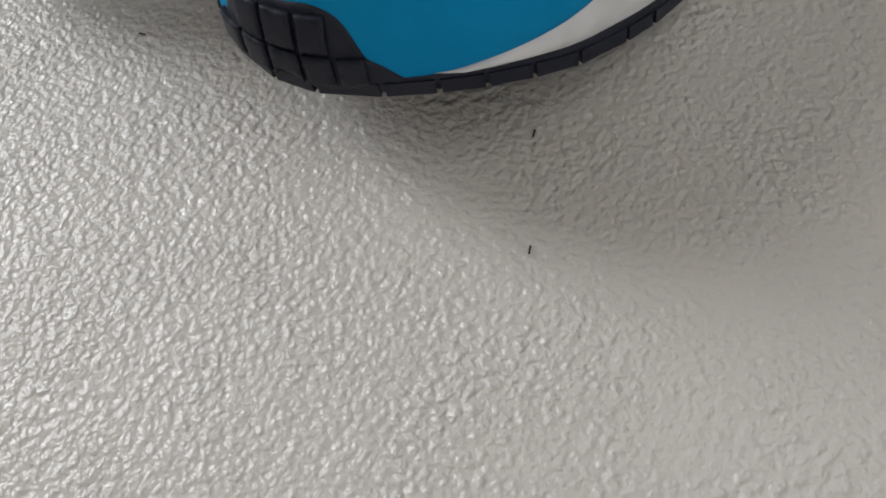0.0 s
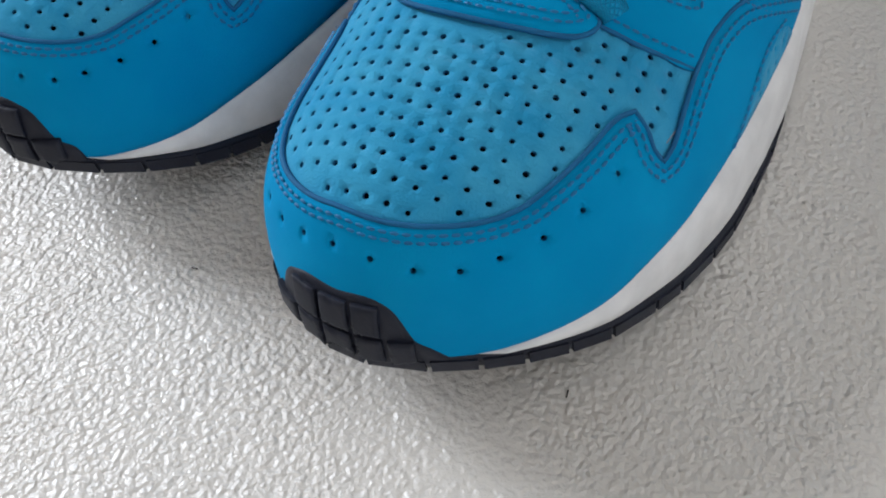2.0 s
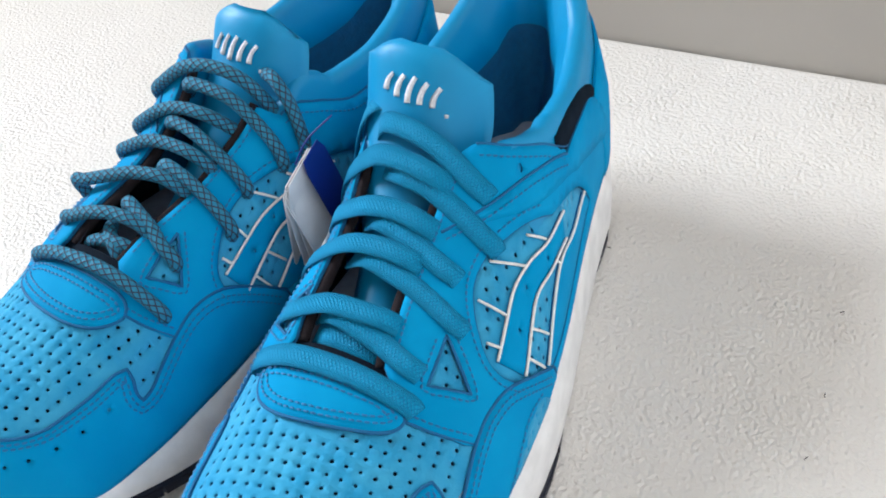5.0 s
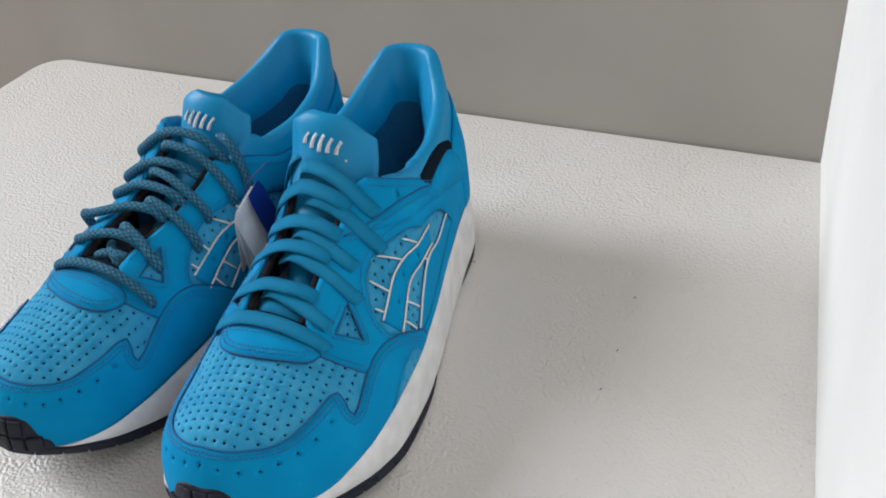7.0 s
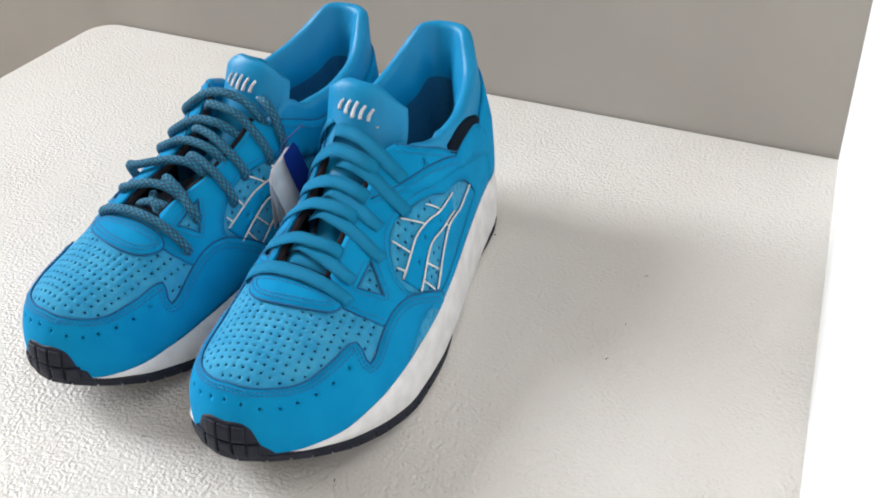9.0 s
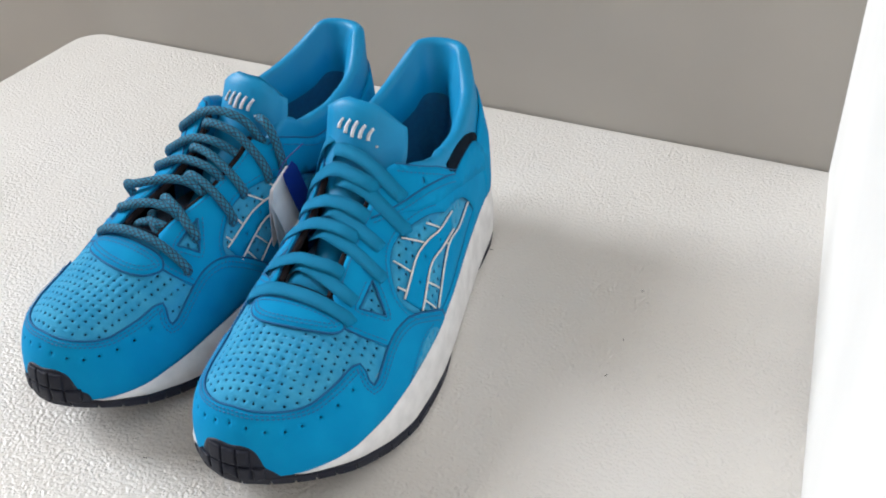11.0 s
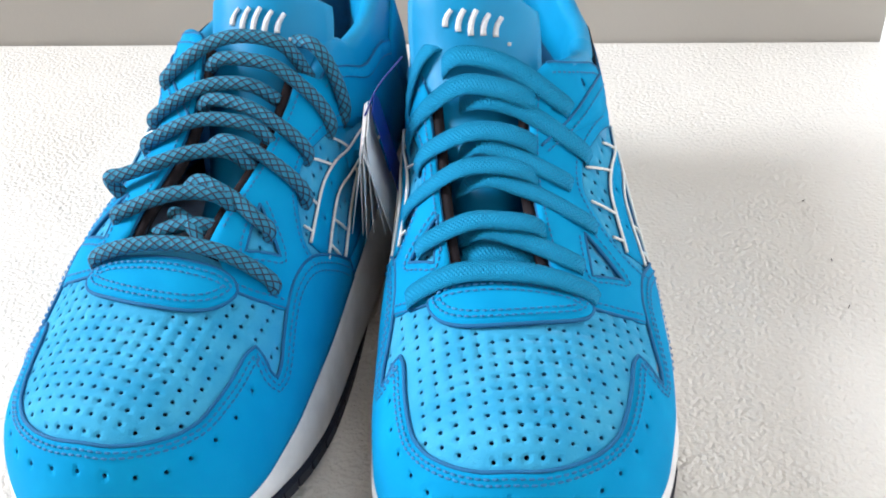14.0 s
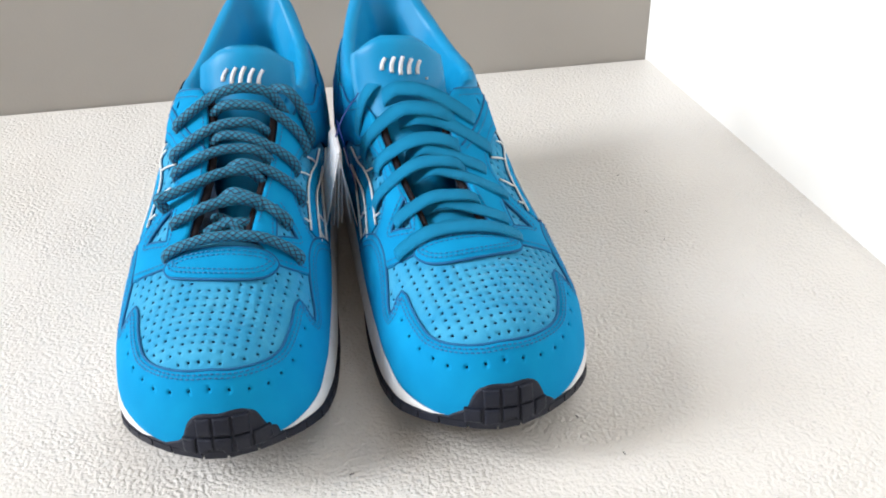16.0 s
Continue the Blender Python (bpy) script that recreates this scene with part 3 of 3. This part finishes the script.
def tongue_point(t, u, off=0.0):
    """Front of the tongue: t up its length, u across -1..1."""
    h = .01
    d = np.array([0, TONGUE_Y(t + h) - TONGUE_Y(t - h), TONGUE_Z(t + h) - TONGUE_Z(t - h)], float)
    d /= np.linalg.norm(d)
    nrm = np.array([0, -d[2], d[1]])
    w = float(TONGUE_W(t))
    x = u * w
    bow = .0125 * float(np.interp(t, [0, .5, .8, 1], [.8, 1, 1.2, .75])) * u * u
    k = SHAPE["lean"]
    slide = (.0075 * k - .006 * (1 - k)) * max(0.0, 1 - t / .62)
    c = np.array([float(TONGUE_X(t)) + .006 * (1 - k) + slide + x, float(TONGUE_Y(t)), float(TONGUE_Z(t)) - .13 * k * x])
    return c - nrm * bow + nrm * off


def build_tongue(shoe, sg):
    nt_, nu = 46, 23
    rows = []
    for t in np.linspace(0, 1, nt_):
        row = []
        for u in np.linspace(-1, 1, nu):
            edge = max(0.0, 1 - abs(u)) ** .5
            tip = max(0.0, 1 - max(0, (t - .9) / .1) ** 2) ** .5
            corner = 1 - .05 * max(0, abs(u) - .55) / .45 * max(0, (t - .9) / .1) ** 1.5 * 2
            row.append(tongue_point(min(t * corner, 1), u, .0042 * min(1, 1.6 * edge) * max(tip, .05)))
        rows.append(row)
    back = []
    for t in np.linspace(0, 1, nt_):
        row = []
        for u in np.linspace(-1, 1, nu):
            edge = max(0.0, 1 - abs(u)) ** .5
            tip = max(0.0, 1 - max(0, (t - .9) / .1) ** 2) ** .5
            corner = 1 - .05 * max(0, abs(u) - .55) / .45 * max(0, (t - .9) / .1) ** 1.5 * 2
            row.append(tongue_point(min(t * corner, 1), u, -.0042 * min(1, 1.6 * edge) * max(tip, .05)))
        back.append(row)
    v = np.array(rows + back).reshape(-1, 3) * np.array([sg, 1, 1])
    faces = []
    for b in (0, nt_):
        for i in range(nt_ - 1):
            for k in range(nu - 1):
                f = ((b + i) * nu + k, (b + i) * nu + k + 1, (b + i + 1) * nu + k + 1, (b + i + 1) * nu + k)
                faces.append(f if (b == 0) == (sg > 0) else f[::-1])
    for k in range(nu - 1):
        faces.append(((nt_ - 1) * nu + k, (nt_ - 1) * nu + k + 1, (2 * nt_ - 1) * nu + k + 1, (2 * nt_ - 1) * nu + k))
    for i in range(nt_ - 1):
        for k in (0, nu - 1):
            faces.append((i * nu + k, (i + 1) * nu + k, (nt_ + i + 1) * nu + k, (nt_ + i) * nu + k))
    tongue = mesh_object("tongue", v, faces, MAT_SATIN, shoe, "smooth padded blue tongue")
    # the mark on the tongue: plain raised strokes, always read from the wearer's front
    # a row of five plain slanted strokes and a dot
    for k, (u0, tall) in enumerate(((-.40, .024), (-.21, .031), (-.03, .036), (.15, .030), (.33, .027))):
        pts = [tongue_point(.868 - .003 * k + tall * f, sg * (u0 + .05 * f + .03 * f * f), .0044) for f in np.linspace(-1, 1, 9)]
        cord("mark", pts, .00125, MAT_LOGO, tongue, sg, rings=8, flat=.6)
    cord("mark", [tongue_point(t, sg * .50, .0043) for t in (.812, .816, .820)], .0009, MAT_LOGO, tongue, sg, rings=6)


def edge_point(s, q, off):
    return on_last(np.array([s]), np.array([q]), off)[0]


# lacing: eyelet (x, y) and where the run dives under the far edge of the throat, (x, y), in the shoe's plan
FLAT_OVER = [((-.0285, .1065), (.0205, .1125)), ((-.0355, .1345), (.0200, .1375)), ((-.0305, .1525), (.0200, .1515)), ((-.0350, .1715), (.0205, .1670))]
FLAT_UNDER = [((.0260, .0995), (-.0140, .1080)), ((.0330, .1235), (-.0140, .1335)), ((.0245, .1400), (-.0140, .1490)), ((.0330, .1585), (-.0140, .1670)),
              ((.0260, .1715), (-.0270, .1830))]
ROPE_OVER = [((.0245, .1040), (-.0200, .1120)), ((.0315, .1210), (-.0170, .1350)), ((.0290, .1430), (-.0215, .1490)), ((.0315, .1570), (-.0170, .1650)),
             ((.0305, .1725), (-.0270, .1820))]
ROPE_UNDER = [((-.0262, .1095), (.0050, .1180)), ((-.0315, .1365), (.0040, .1390)), ((-.0280, .1530), (.0150, .1570)), ((-.0320, .1725), (.0150, .1710))]


def build_laces(shoe, sg, rope):
    """Crossed lacing: each run leaves its eyelet, crosses the throat and dives under the other edge."""
    rad = .0029 if rope else .0045
    mat = MAT_ROPE_LACE if rope else MAT_FLAT_LACE
    lift = .0030 if rope else .0017
    more = {} if rope else {"flat": .15}
    rnd = random.Random(11 if rope else 5)

    def at(x, y, off):
        s = float(s_of(y))
        w = float((W_OUT if x > 0 else W_IN)(y))
        q = math.copysign(2 / math.pi * math.asin(min(1, abs(x) / w)), x)
        return edge_point(s, q, off), normals(np.array([s]), np.array([q]))[0]

    def run(items):
        pts = np.array([p for p, _ in items])
        ups = np.array([u for _, u in items])
        line = spline(pts, 7)
        uu = np.array([np.interp(np.linspace(0, len(ups) - 1, len(line)), np.arange(len(ups)), ups[:, k]) for k in range(3)]).T
        cord("shoelace", line, rad, mat, shoe, sg, "patterned blue and grey rope shoelace" if rope else "flat woven blue shoelace",
             rings=14, ups=uu, **more)

    def crossing(a, b, height, slack=0.0):
        """From the eyelet a over its own edge and the throat to b, below the far edge; height over the instep in the middle."""
        out = math.copysign(1, a[0])
        items = [at(a[0] + out * .0030, a[1] - .0006, -.0030), at(a[0] + out * .0010, a[1], lift + slack), at(a[0] - out * .0045, a[1] + .0002, lift + .0012 + slack * .6)]
        for f in (.36, .58, .80):
            x, y = a[0] + (b[0] - a[0]) * f, a[1] + (b[1] - a[1]) * f + rnd.uniform(-.0005, .0005)
            drop = 0 if f < .7 else height * .45
            items.append(at(x, y, lift + height - drop))
        items.append(at(b[0], b[1], -.0035))
        items.append(at(b[0] * 1.22, b[1] + (b[1] - a[1]) * .1, -.0060))
        return items

    # first bar, straight across over both edges
    ends = ((.0265, .0870), (-.0320, .0925)) if rope else ((.0290, .0865), (-.0310, .0885))
    (ax, ay), (bx, by) = ends
    bar = [at(ax + .003, ay - .001, -.0025), at(ax, ay, lift + .0016)]
    for f in (.25, .5, .75):
        bar.append(at(ax + (bx - ax) * f, ay + (by - ay) * f, lift + .0035))
    run(bar + [at(bx, by, lift + .0016), at(bx - .003, by, -.0025)])
    for a, b in (ROPE_UNDER if rope else FLAT_UNDER):
        run(crossing(a, b, .0010 if rope else .0002))
    for k, (a, b) in enumerate(ROPE_OVER if rope else FLAT_OVER):
        run(crossing(a, b, .0030 if rope else .0024, (.0060 if k == 1 else .0006) if rope else 0.0))
    # crossed ends deep in the throat, above the first bar
    deep = (((.0150, .0985), (-.0190, .1040)), ((.0085, .1085), (-.0090, .0960))) if rope else (((.0185, .0985), (-.0160, .1010)),)
    for (x0, y0), (x1, y1) in deep:
        run([at(x0 + (x1 - x0) * f, y0 + (y1 - y0) * f, h) for f, h in ((0, -.0065), (.25, -.0035), (.5, -.0022), (.75, -.0030), (1, -.0065))])
    # the lace's end hooks over the inner edge at the top eyelet
    x, y = (-.0350, .1855) if rope else (-.0355, .1880)
    inner = x + .0115
    run([at(x - .0022, y - .0020, -.0025), at(x, y - .0010, lift + .0006), at(x + .0060, y + .0010, lift + .0026), at(inner, y + .0022, lift + .0010), at(inner + .0030, y + .0026, -.0060), at(inner + .0030, y + .0024, -.0120)])


def build_sneaker(place, sg, rope, label):
    SHAPE["lean"] = 0.0 if rope else 1.0
    shoe = new("sneaker")
    shoe.matrix_world = place
    tagged(shoe, label, "shoe", "pair of sneakers")
    build_sole(shoe, sg, rope)
    # dark backing under the punched leather
    NS, NQ = 70, 50
    S, Q = np.meshgrid(np.linspace(.006, .53, NS), np.linspace(-1, 1, NQ), indexing="ij")
    P = on_last(S, Q, -.0016)
    V = P.reshape(-1, 3) * np.array([sg, 1, 1])
    F = []
    for i in range(NS - 1):
        for j in range(NQ - 1):
            if S[i, j] > .375 and -.47 < Q[i, j] < .14:
                continue
            f = (i * NQ + j, i * NQ + j + 1, (i + 1) * NQ + j + 1, (i + 1) * NQ + j)
            F.append(f if sg > 0 else f[::-1])
    mesh_object("backing", V, F, MAT_DARK, shoe, "dark cloth backing")
    guard_top = both(GUARD_HALF)
    guard_line = rounded(guard_top, .0012, closed=False)
    guard = rounded(guard_top + [(.40, 1.0), (.30, 1.0), (.2, 1.0), (.1, 1.0), (.02, 1.0, 1), (.02, -1.0, 1), (.1, -1.0), (.2, -1.0), (.3, -1.0), (.40, -1.0)], .0014)
    vamp_pts = VAMP_HALF + [(a[0], -a[1], *a[2:]) for a in reversed(VAMP_HALF[1:-1])]
    vamp = rounded(vamp_pts, .002)
    bump_poly = rounded(BUMP, .0012)
    dots = perforations(vamp, [guard, bump_poly], .0049, .00076, .10)
    patch("vamp", vamp, 0, .0008, MAT_SUEDE, shoe, sg, dots, "blue suede toe box with punched holes")
    toe_holes = [ring_hole(s, q, .00075) for s, q in ((.104, 0), (.107, .22), (.121, .42), (.146, .55), (.174, .59), (.207, .61), (.24, .62), (.275, .62))]
    toe_holes += [ring_hole(s, q, .00075) for s, q in ((.107, -.22), (.121, -.42), (.146, -.55), (.174, -.59), (.207, -.61), (.24, -.62), (.275, -.62))]
    tg = patch("toe_guard", guard, .0009, .0011, MAT_NUBUCK, shoe, sg, toe_holes, "blue nubuck toe guard", puff=.0003)
    trim_line(guard_line[2:-2], .0015, tg, sg, .0007)
    seams = [seam(guard_line[8:-8], d, guard, .0025) for d in (.0024, .0046)]
    tri = rounded(TRIANGLE, .0012)
    for side in (1, -1):
        # on the inner side the window and its stripes lie lower
        q_of = (lambda q: q) if side > 0 else (lambda q: .17 + .82 * q)
        sink = lambda pts: [(a[0], q_of(a[1]), *a[2:]) for a in pts]
        win = rounded(sink(WINDOW), .0014)
        la, lb, lc = (rounded(sink(x), .0012, closed=False) for x in (LINE_A, LINE_B, LINE_C))
        band = np.concatenate([la, lc[::-1]])
        low = rounded(sink([(.69, .95), (.60, .945), (.52, .945), (.470, .91)]), .0014, closed=False)
        band2 = np.concatenate([lb, low[::-1]])
        fl = np.array([1, side])
        turn = (lambda a: a if side > 0 else (a * fl)[::-1].copy())
        q_pts = [(a[0], a[1], *a[2:]) for a in QUARTER]
        if side < 0:
            # the inner edge of the throat lies further over
            q_pts = q_pts[:-6] + [(.549, .42, 1), (.529, .40), (.495, .36), (.457, .325), (.418, .29), (.378, .25, 1)]
            q_pts[0] = (.346, .33, 1)
            q_pts[-7] = (.562, .455)
            q_pts[-8] = (.578, .49)
            q_pts[-9] = (.598, .56)
        if rope:
            # on the slacker shoe the throat lies nearer the middle
            move = .03 if side > 0 else -.09
            q_pts = q_pts[:-6] + [(a[0], a[1] + move, *a[2:]) for a in q_pts[-6:]]
        quarter = rounded(q_pts, .0016)
        qt = turn(quarter)
        eyelet = ring_hole(.572, .423 if side > 0 else .53, .0016)
        qo = patch("quarter", qt if side > 0 else quarter * fl, .0004, .0013, MAT_NUBUCK, shoe, sg,
              [(tri if side > 0 else tri * fl), (win if side > 0 else win * fl), eyelet if side > 0 else ring_hole(.572, -.56, .0016)], "blue nubuck side panel")
        trim_line(np.concatenate([tri, tri[:1]]) * fl, .0010, qo, sg, .0007)
        trim_line(win[:int(len(win) * .42)] * fl, .0008, qo, sg, .0005)
        trim_line(rounded(q_pts[:3], .0014, closed=False) * fl, .0010, qo, sg)
        trim_line(rounded(q_pts[10:-6], .0014, closed=False) * fl, .0010, qo, sg)
        patch("side_inset", win * 1.0 * fl, -.0006, .0006, MAT_SUEDE, shoe, sg,
              [h * fl for h in side_holes(win, .0047, .00085, [band, band2])], "blue suede inset with punched holes")
        patch("corner_inset", tri * fl, -.0006, .0006, MAT_SUEDE, shoe, sg, [h * fl for h in side_holes(tri, .0042, .00078)], "blue suede triangle with punched holes")
        st = patch("stripe", band * fl, .0000, .0012, MAT_NUBUCK, shoe, sg, [h * fl for h in [ring_hole(u, q_of(v), .0008) for u, v in ((.475, .60), (.508, .575), (.545, .665))]], "blue side stripe with white piping")
        patch("stripe", band2 * fl, .0000, .0012, MAT_NUBUCK, shoe, sg, (), "blue side stripe with white piping")
        for ln in (la, lb, lc):
            cord("piping", lay(ln * fl, .0014, 1), .00064, MAT_PIPING, st, sg, rings=6)
        for a, b in zip(sink(p for p, _ in BARS), sink(p for _, p in BARS)):
            f = np.linspace(0, 1, 6)[:, None]
            ln = (np.array(a) * (1 - f) + np.array(b) * f) * np.array([SU, SV])
            cord("piping", lay(ln * fl, .0012, 1), .0006, MAT_PIPING, st, sg, rings=6)
        seams += [(a * fl, z) for a, z in (seam(tri, .0024, tri, .0019, False),)]
        seams += [(a * fl, z) for a, z in (seam(win[5:int(len(win) * .42)], .0024, win, .0019, False),)]
        q_edge = rounded(q_pts[:3], .0014, closed=False)
        seams += [(a * fl, z) for a, z in (seam(q_edge, .0022, quarter, .0019),)]
        throat = rounded(q_pts[-6:], .0014, closed=False)
        cord("throat_lining", lay(seam(throat, .0012, quarter, 0, False)[0] * fl, -.0022, 1), .0022, MAT_LINING, shoe, sg, "dark brown cloth lining of the throat", rings=8)
        seams += [(a * fl, z) for a, z in (seam(throat[3:-3], .0022, quarter, .0019),)]
        top = rounded(q_pts[10:-6], .0014, closed=False)
        seams += [(a * fl, z) for a, z in (seam(top[3:], .0024, quarter, .0019),)]
        # gap from collar to the side panel's top edge: lining, shade in its colour
        if side > 0:
            gap = rounded([(.622, .575, 1), (.67, .640), (.715, .705), (.752, .755), (.77, .82, 1), (.72, .80), (.66, .74), (.618, .62)], .0016)
            patch("collar_gap_shade", gap * fl, .0010, .0005, MAT_DARK, shoe, sg, (), "dark lining with painted shade between collar and side panel", edge=MAT_DARK)
        if side > 0:
            low_in = rounded([(.372, .975, 1), (.390, .93), (.425, .865), (.452, .885), (.466, .985, 1), (.42, .99)], .0014)
            inset = patch("lower_inset", low_in * fl, .0021, .0003, MAT_SUEDE, shoe, sg, [h * fl for h in side_holes(low_in, .0046, .00062)], "blue suede inset with punched holes")
            seams += [(seam(rounded([(.368, .975), (.388, .925), (.425, .855), (.456, .88)], .0014, closed=False), .0012, low_in, .0026, False)[0] * fl, .0026)]
        # overlay strap that rises to the heel
        diag = [(.498, .16 if side > 0 else .42, 1), (.551, .383 if side > 0 else .50), (.628, .655, 1), (.69, .715), (.745, .775), (.80, .91), (.70, .84), (.64, .75, 1), (.56, .52)]
        if side > 0:
            strap = rounded(diag, .0014)
            so = patch("strap", strap * fl, .0017, .0007, MAT_NUBUCK, shoe, sg, (), "blue nubuck strap")
            trim_line(rounded(diag[:3], .0014, closed=False) * fl, .0020, so, sg, .0006)
            seams += [(a * fl, z) for a, z in (seam(rounded(diag[:3], .0014, closed=False), .0022, strap, .0026),)]
        heel = [(.735, .80), (.80, .74), (.87, .71), (.93, .70), (.99, .69, 1), (.99, 1.0, 1), (.9, 1.0), (.775, 1.0, 1), (.765, .90)]
        patch("heel_counter", rounded(heel, .0018) * fl, .0012, .0010, MAT_NUBUCK, shoe, sg, (), "blue nubuck heel counter", edge=MAT_NUBUCK)
    lg = patch("lace_guard", bump_poly, .0016, .0013, MAT_NUBUCK, shoe, sg, (), "blue nubuck lace guard", puff=.0008)
    trim_line(np.concatenate([bump_poly, bump_poly[:1]]), .0022, lg, sg, .0007)
    seams += [seam(bump_poly, d, bump_poly, .0039) for d in (.0026, .0048)]
    stitches("stitching", seams, shoe, sg, MAT_THREAD, "blue stitching")
    build_collar(shoe, sg)
    build_tongue(shoe, sg)
    build_laces(shoe, sg, rope)
    return shoe


# ---- the place ----
def prism(name, corners, z0, z1, mat, label, category):
    n = len(corners)
    v = [(x, y, z) for z in (z0, z1) for x, y in corners]
    f = [tuple(range(n))[::-1], tuple(range(n, 2 * n))] + [(i, (i + 1) % n, n + (i + 1) % n, n + i) for i in range(n)]
    ob = mesh_object(name, v, f, mat, smooth=False)
    return tagged(ob, label, category, kind="structure")


def ledge():
    """Half-height wall with a painted top; its free corner and its top edges are rounded."""
    x0, y0, y1, r = -.546, -.75, .497, .030
    rings = []
    for inset, z in ((0, -1.0), (0, -.004), (.0012, -.0012), (.004, 0)):
        arc = [(x0 + r - (r - inset) * math.cos(a), y1 - r + (r - inset) * math.sin(a)) for a in np.linspace(0, math.pi / 2, 10)]
        rings.append([(x0 + inset, y0)] + arc + [(.236, y1 - inset), (.236 + .066, y1 - .6), (.355, y0)])
    n = len(rings[0])
    v = [(x, y, z) for (ring, (_, z)) in zip(rings, ((0, -1.0), (0, -.004), (.0012, -.0012), (.004, 0))) for x, y in ring]
    f = [(k * n + (i + 1) % n, k * n + i, (k + 1) * n + i, (k + 1) * n + (i + 1) % n) for k in range(3) for i in range(n)]
    f.append(tuple(3 * n + i for i in range(n))[::-1])
    ob = mesh_object("ledge", v, f, MAT_LEDGE, smooth=False)
    tagged(ob, "white glossy ledge with orange-peel paint texture", "ledge", kind="structure")


ledge()
# the grey of the north wall is shade held in its colour
prism("wall_north", [(-3.3, .498), (.42, .498), (.42, .62), (-3.3, .62)], -1.0, 3.1, MAT_WALL_SHADED, "plain wall behind the ledge, shade put into its grey", "wall")
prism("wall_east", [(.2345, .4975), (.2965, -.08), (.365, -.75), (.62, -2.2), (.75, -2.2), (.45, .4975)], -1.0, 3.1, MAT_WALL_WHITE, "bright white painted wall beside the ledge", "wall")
# south wall and ceiling are unseen, added to close the room and limit fill
prism("wall_south", [(-3.3, -2.3), (.9, -2.3), (.9, -2.2), (-3.3, -2.2)], -1.0, 3.1, MAT_ROOM, "unseen added wall across the room", "wall")
prism("floor", [(-3.4, -2.3), (.9, -2.3), (.9, .62), (-3.4, .62)], -1.1, -1.0, MAT_ROOM, "plain floor below the ledge", "floor")
prism("ceiling", [(-3.4, -2.3), (.9, -2.3), (.9, .62), (-3.4, .62)], 3.1, 3.2, MAT_ROOM, "unseen added ceiling, kept dim", "ceiling")
# unseen window wall: daylight enters through the opening
prism("wall_west", [(-3.4, -2.3), (-3.3, -2.3), (-3.3, .62), (-3.4, .62)], -1.0, .85, MAT_WALL_SHADED, "grey wall below the window", "wall")
prism("wall_west_top", [(-3.4, -2.3), (-3.3, -2.3), (-3.3, .62), (-3.4, .62)], 2.92, 3.1, MAT_WALL_SHADED, "grey wall above the window", "wall")
prism("wall_west_side", [(-3.4, -2.3), (-3.3, -2.3), (-3.3, -.58), (-3.4, -.58)], .85, 2.92, MAT_WALL_SHADED, "grey wall beside the window", "wall")

SHOE_A = pose(-.0036, .021, 0, 0, 0, 3.84)
SHOE_B = pose(-.141, .026, 0, 0, 0, -6.7)
build_sneaker(SHOE_A, 1, False, "bright blue suede sneaker with flat blue laces")
build_sneaker(SHOE_B, -1, True, "bright blue suede sneaker with patterned rope laces")


def hang_tag():
    """A folded swing tag between the shoes: thin white leaves and a blue cover on a cord."""
    tag = new("hang_tag")
    tag.matrix_world = pose(-.0685, .190, .055, 14, 0, 4)
    tagged(tag, "white and blue paper hang tag between the shoes", "hang tag")
    outline = [(-.0135, .004), (-.0125, .0015), (-.0095, 0), (.0095, 0), (.0125, .0015), (.0135, .004), (.0135, .048), (.0105, .053), (-.0105, .053), (-.0135, .048)]
    for i in range(7):
        cover = i == 6
        fan = (i - 3) * .0021
        v = []
        for th in (-.00018, .00018):
            for w, h in outline:
                f = h / .053
                x = fan * (1 - f) ** .8 * 1.7 + .0011 * math.sin(f * 3 + i * 1.7) + (.0022 if cover else 0)
                v.append((x + th, w * (.6 if cover else 1) + .004 * f + .0012 * math.sin(i * 2.3) + (.007 if cover else 0), h + (.003 if cover else .0015 * math.cos(i * 1.9))))
        n = len(outline)
        fc = [tuple(range(n)), tuple(range(2 * n - 1, n - 1, -1))] + [(k, (k + 1) % n, n + (k + 1) % n, n + k) for k in range(n)]
        mesh_object("cover" if cover else "leaf", v, fc, MAT_BLUE_CARD if cover else MAT_PAPER, tag, "deep blue cover" if cover else "", smooth=False)
    cord("string", spline([(0, .004, .056), (.006, .010, .066), (.016, .018, .074)], 6), .0004, MAT_BLUE_CARD, tag, rings=6)


hang_tag()


def specks():
    """Small dark chips and hairs on the paint."""
    rnd = random.Random(3)
    places = [(.142, .291), (.145, .238), (.145, .202), (.041, .049), (.057, .019), (-.080, .030), (.026, .295)]
    for i, (x, y) in enumerate(places):
        a = rnd.uniform(0, 3.1)
        pts = [(x + math.cos(a) * d, y + math.sin(a) * d, .0003 + .0002 * (1 - abs(d) / .0012)) for d in (-.0012, 0, .0010)]
        ob = cord("speck", pts, .00022, MAT_LINING, None, rings=5)
        tagged(ob, "tiny dark speck on the painted ledge", "speck", "specks")


specks()
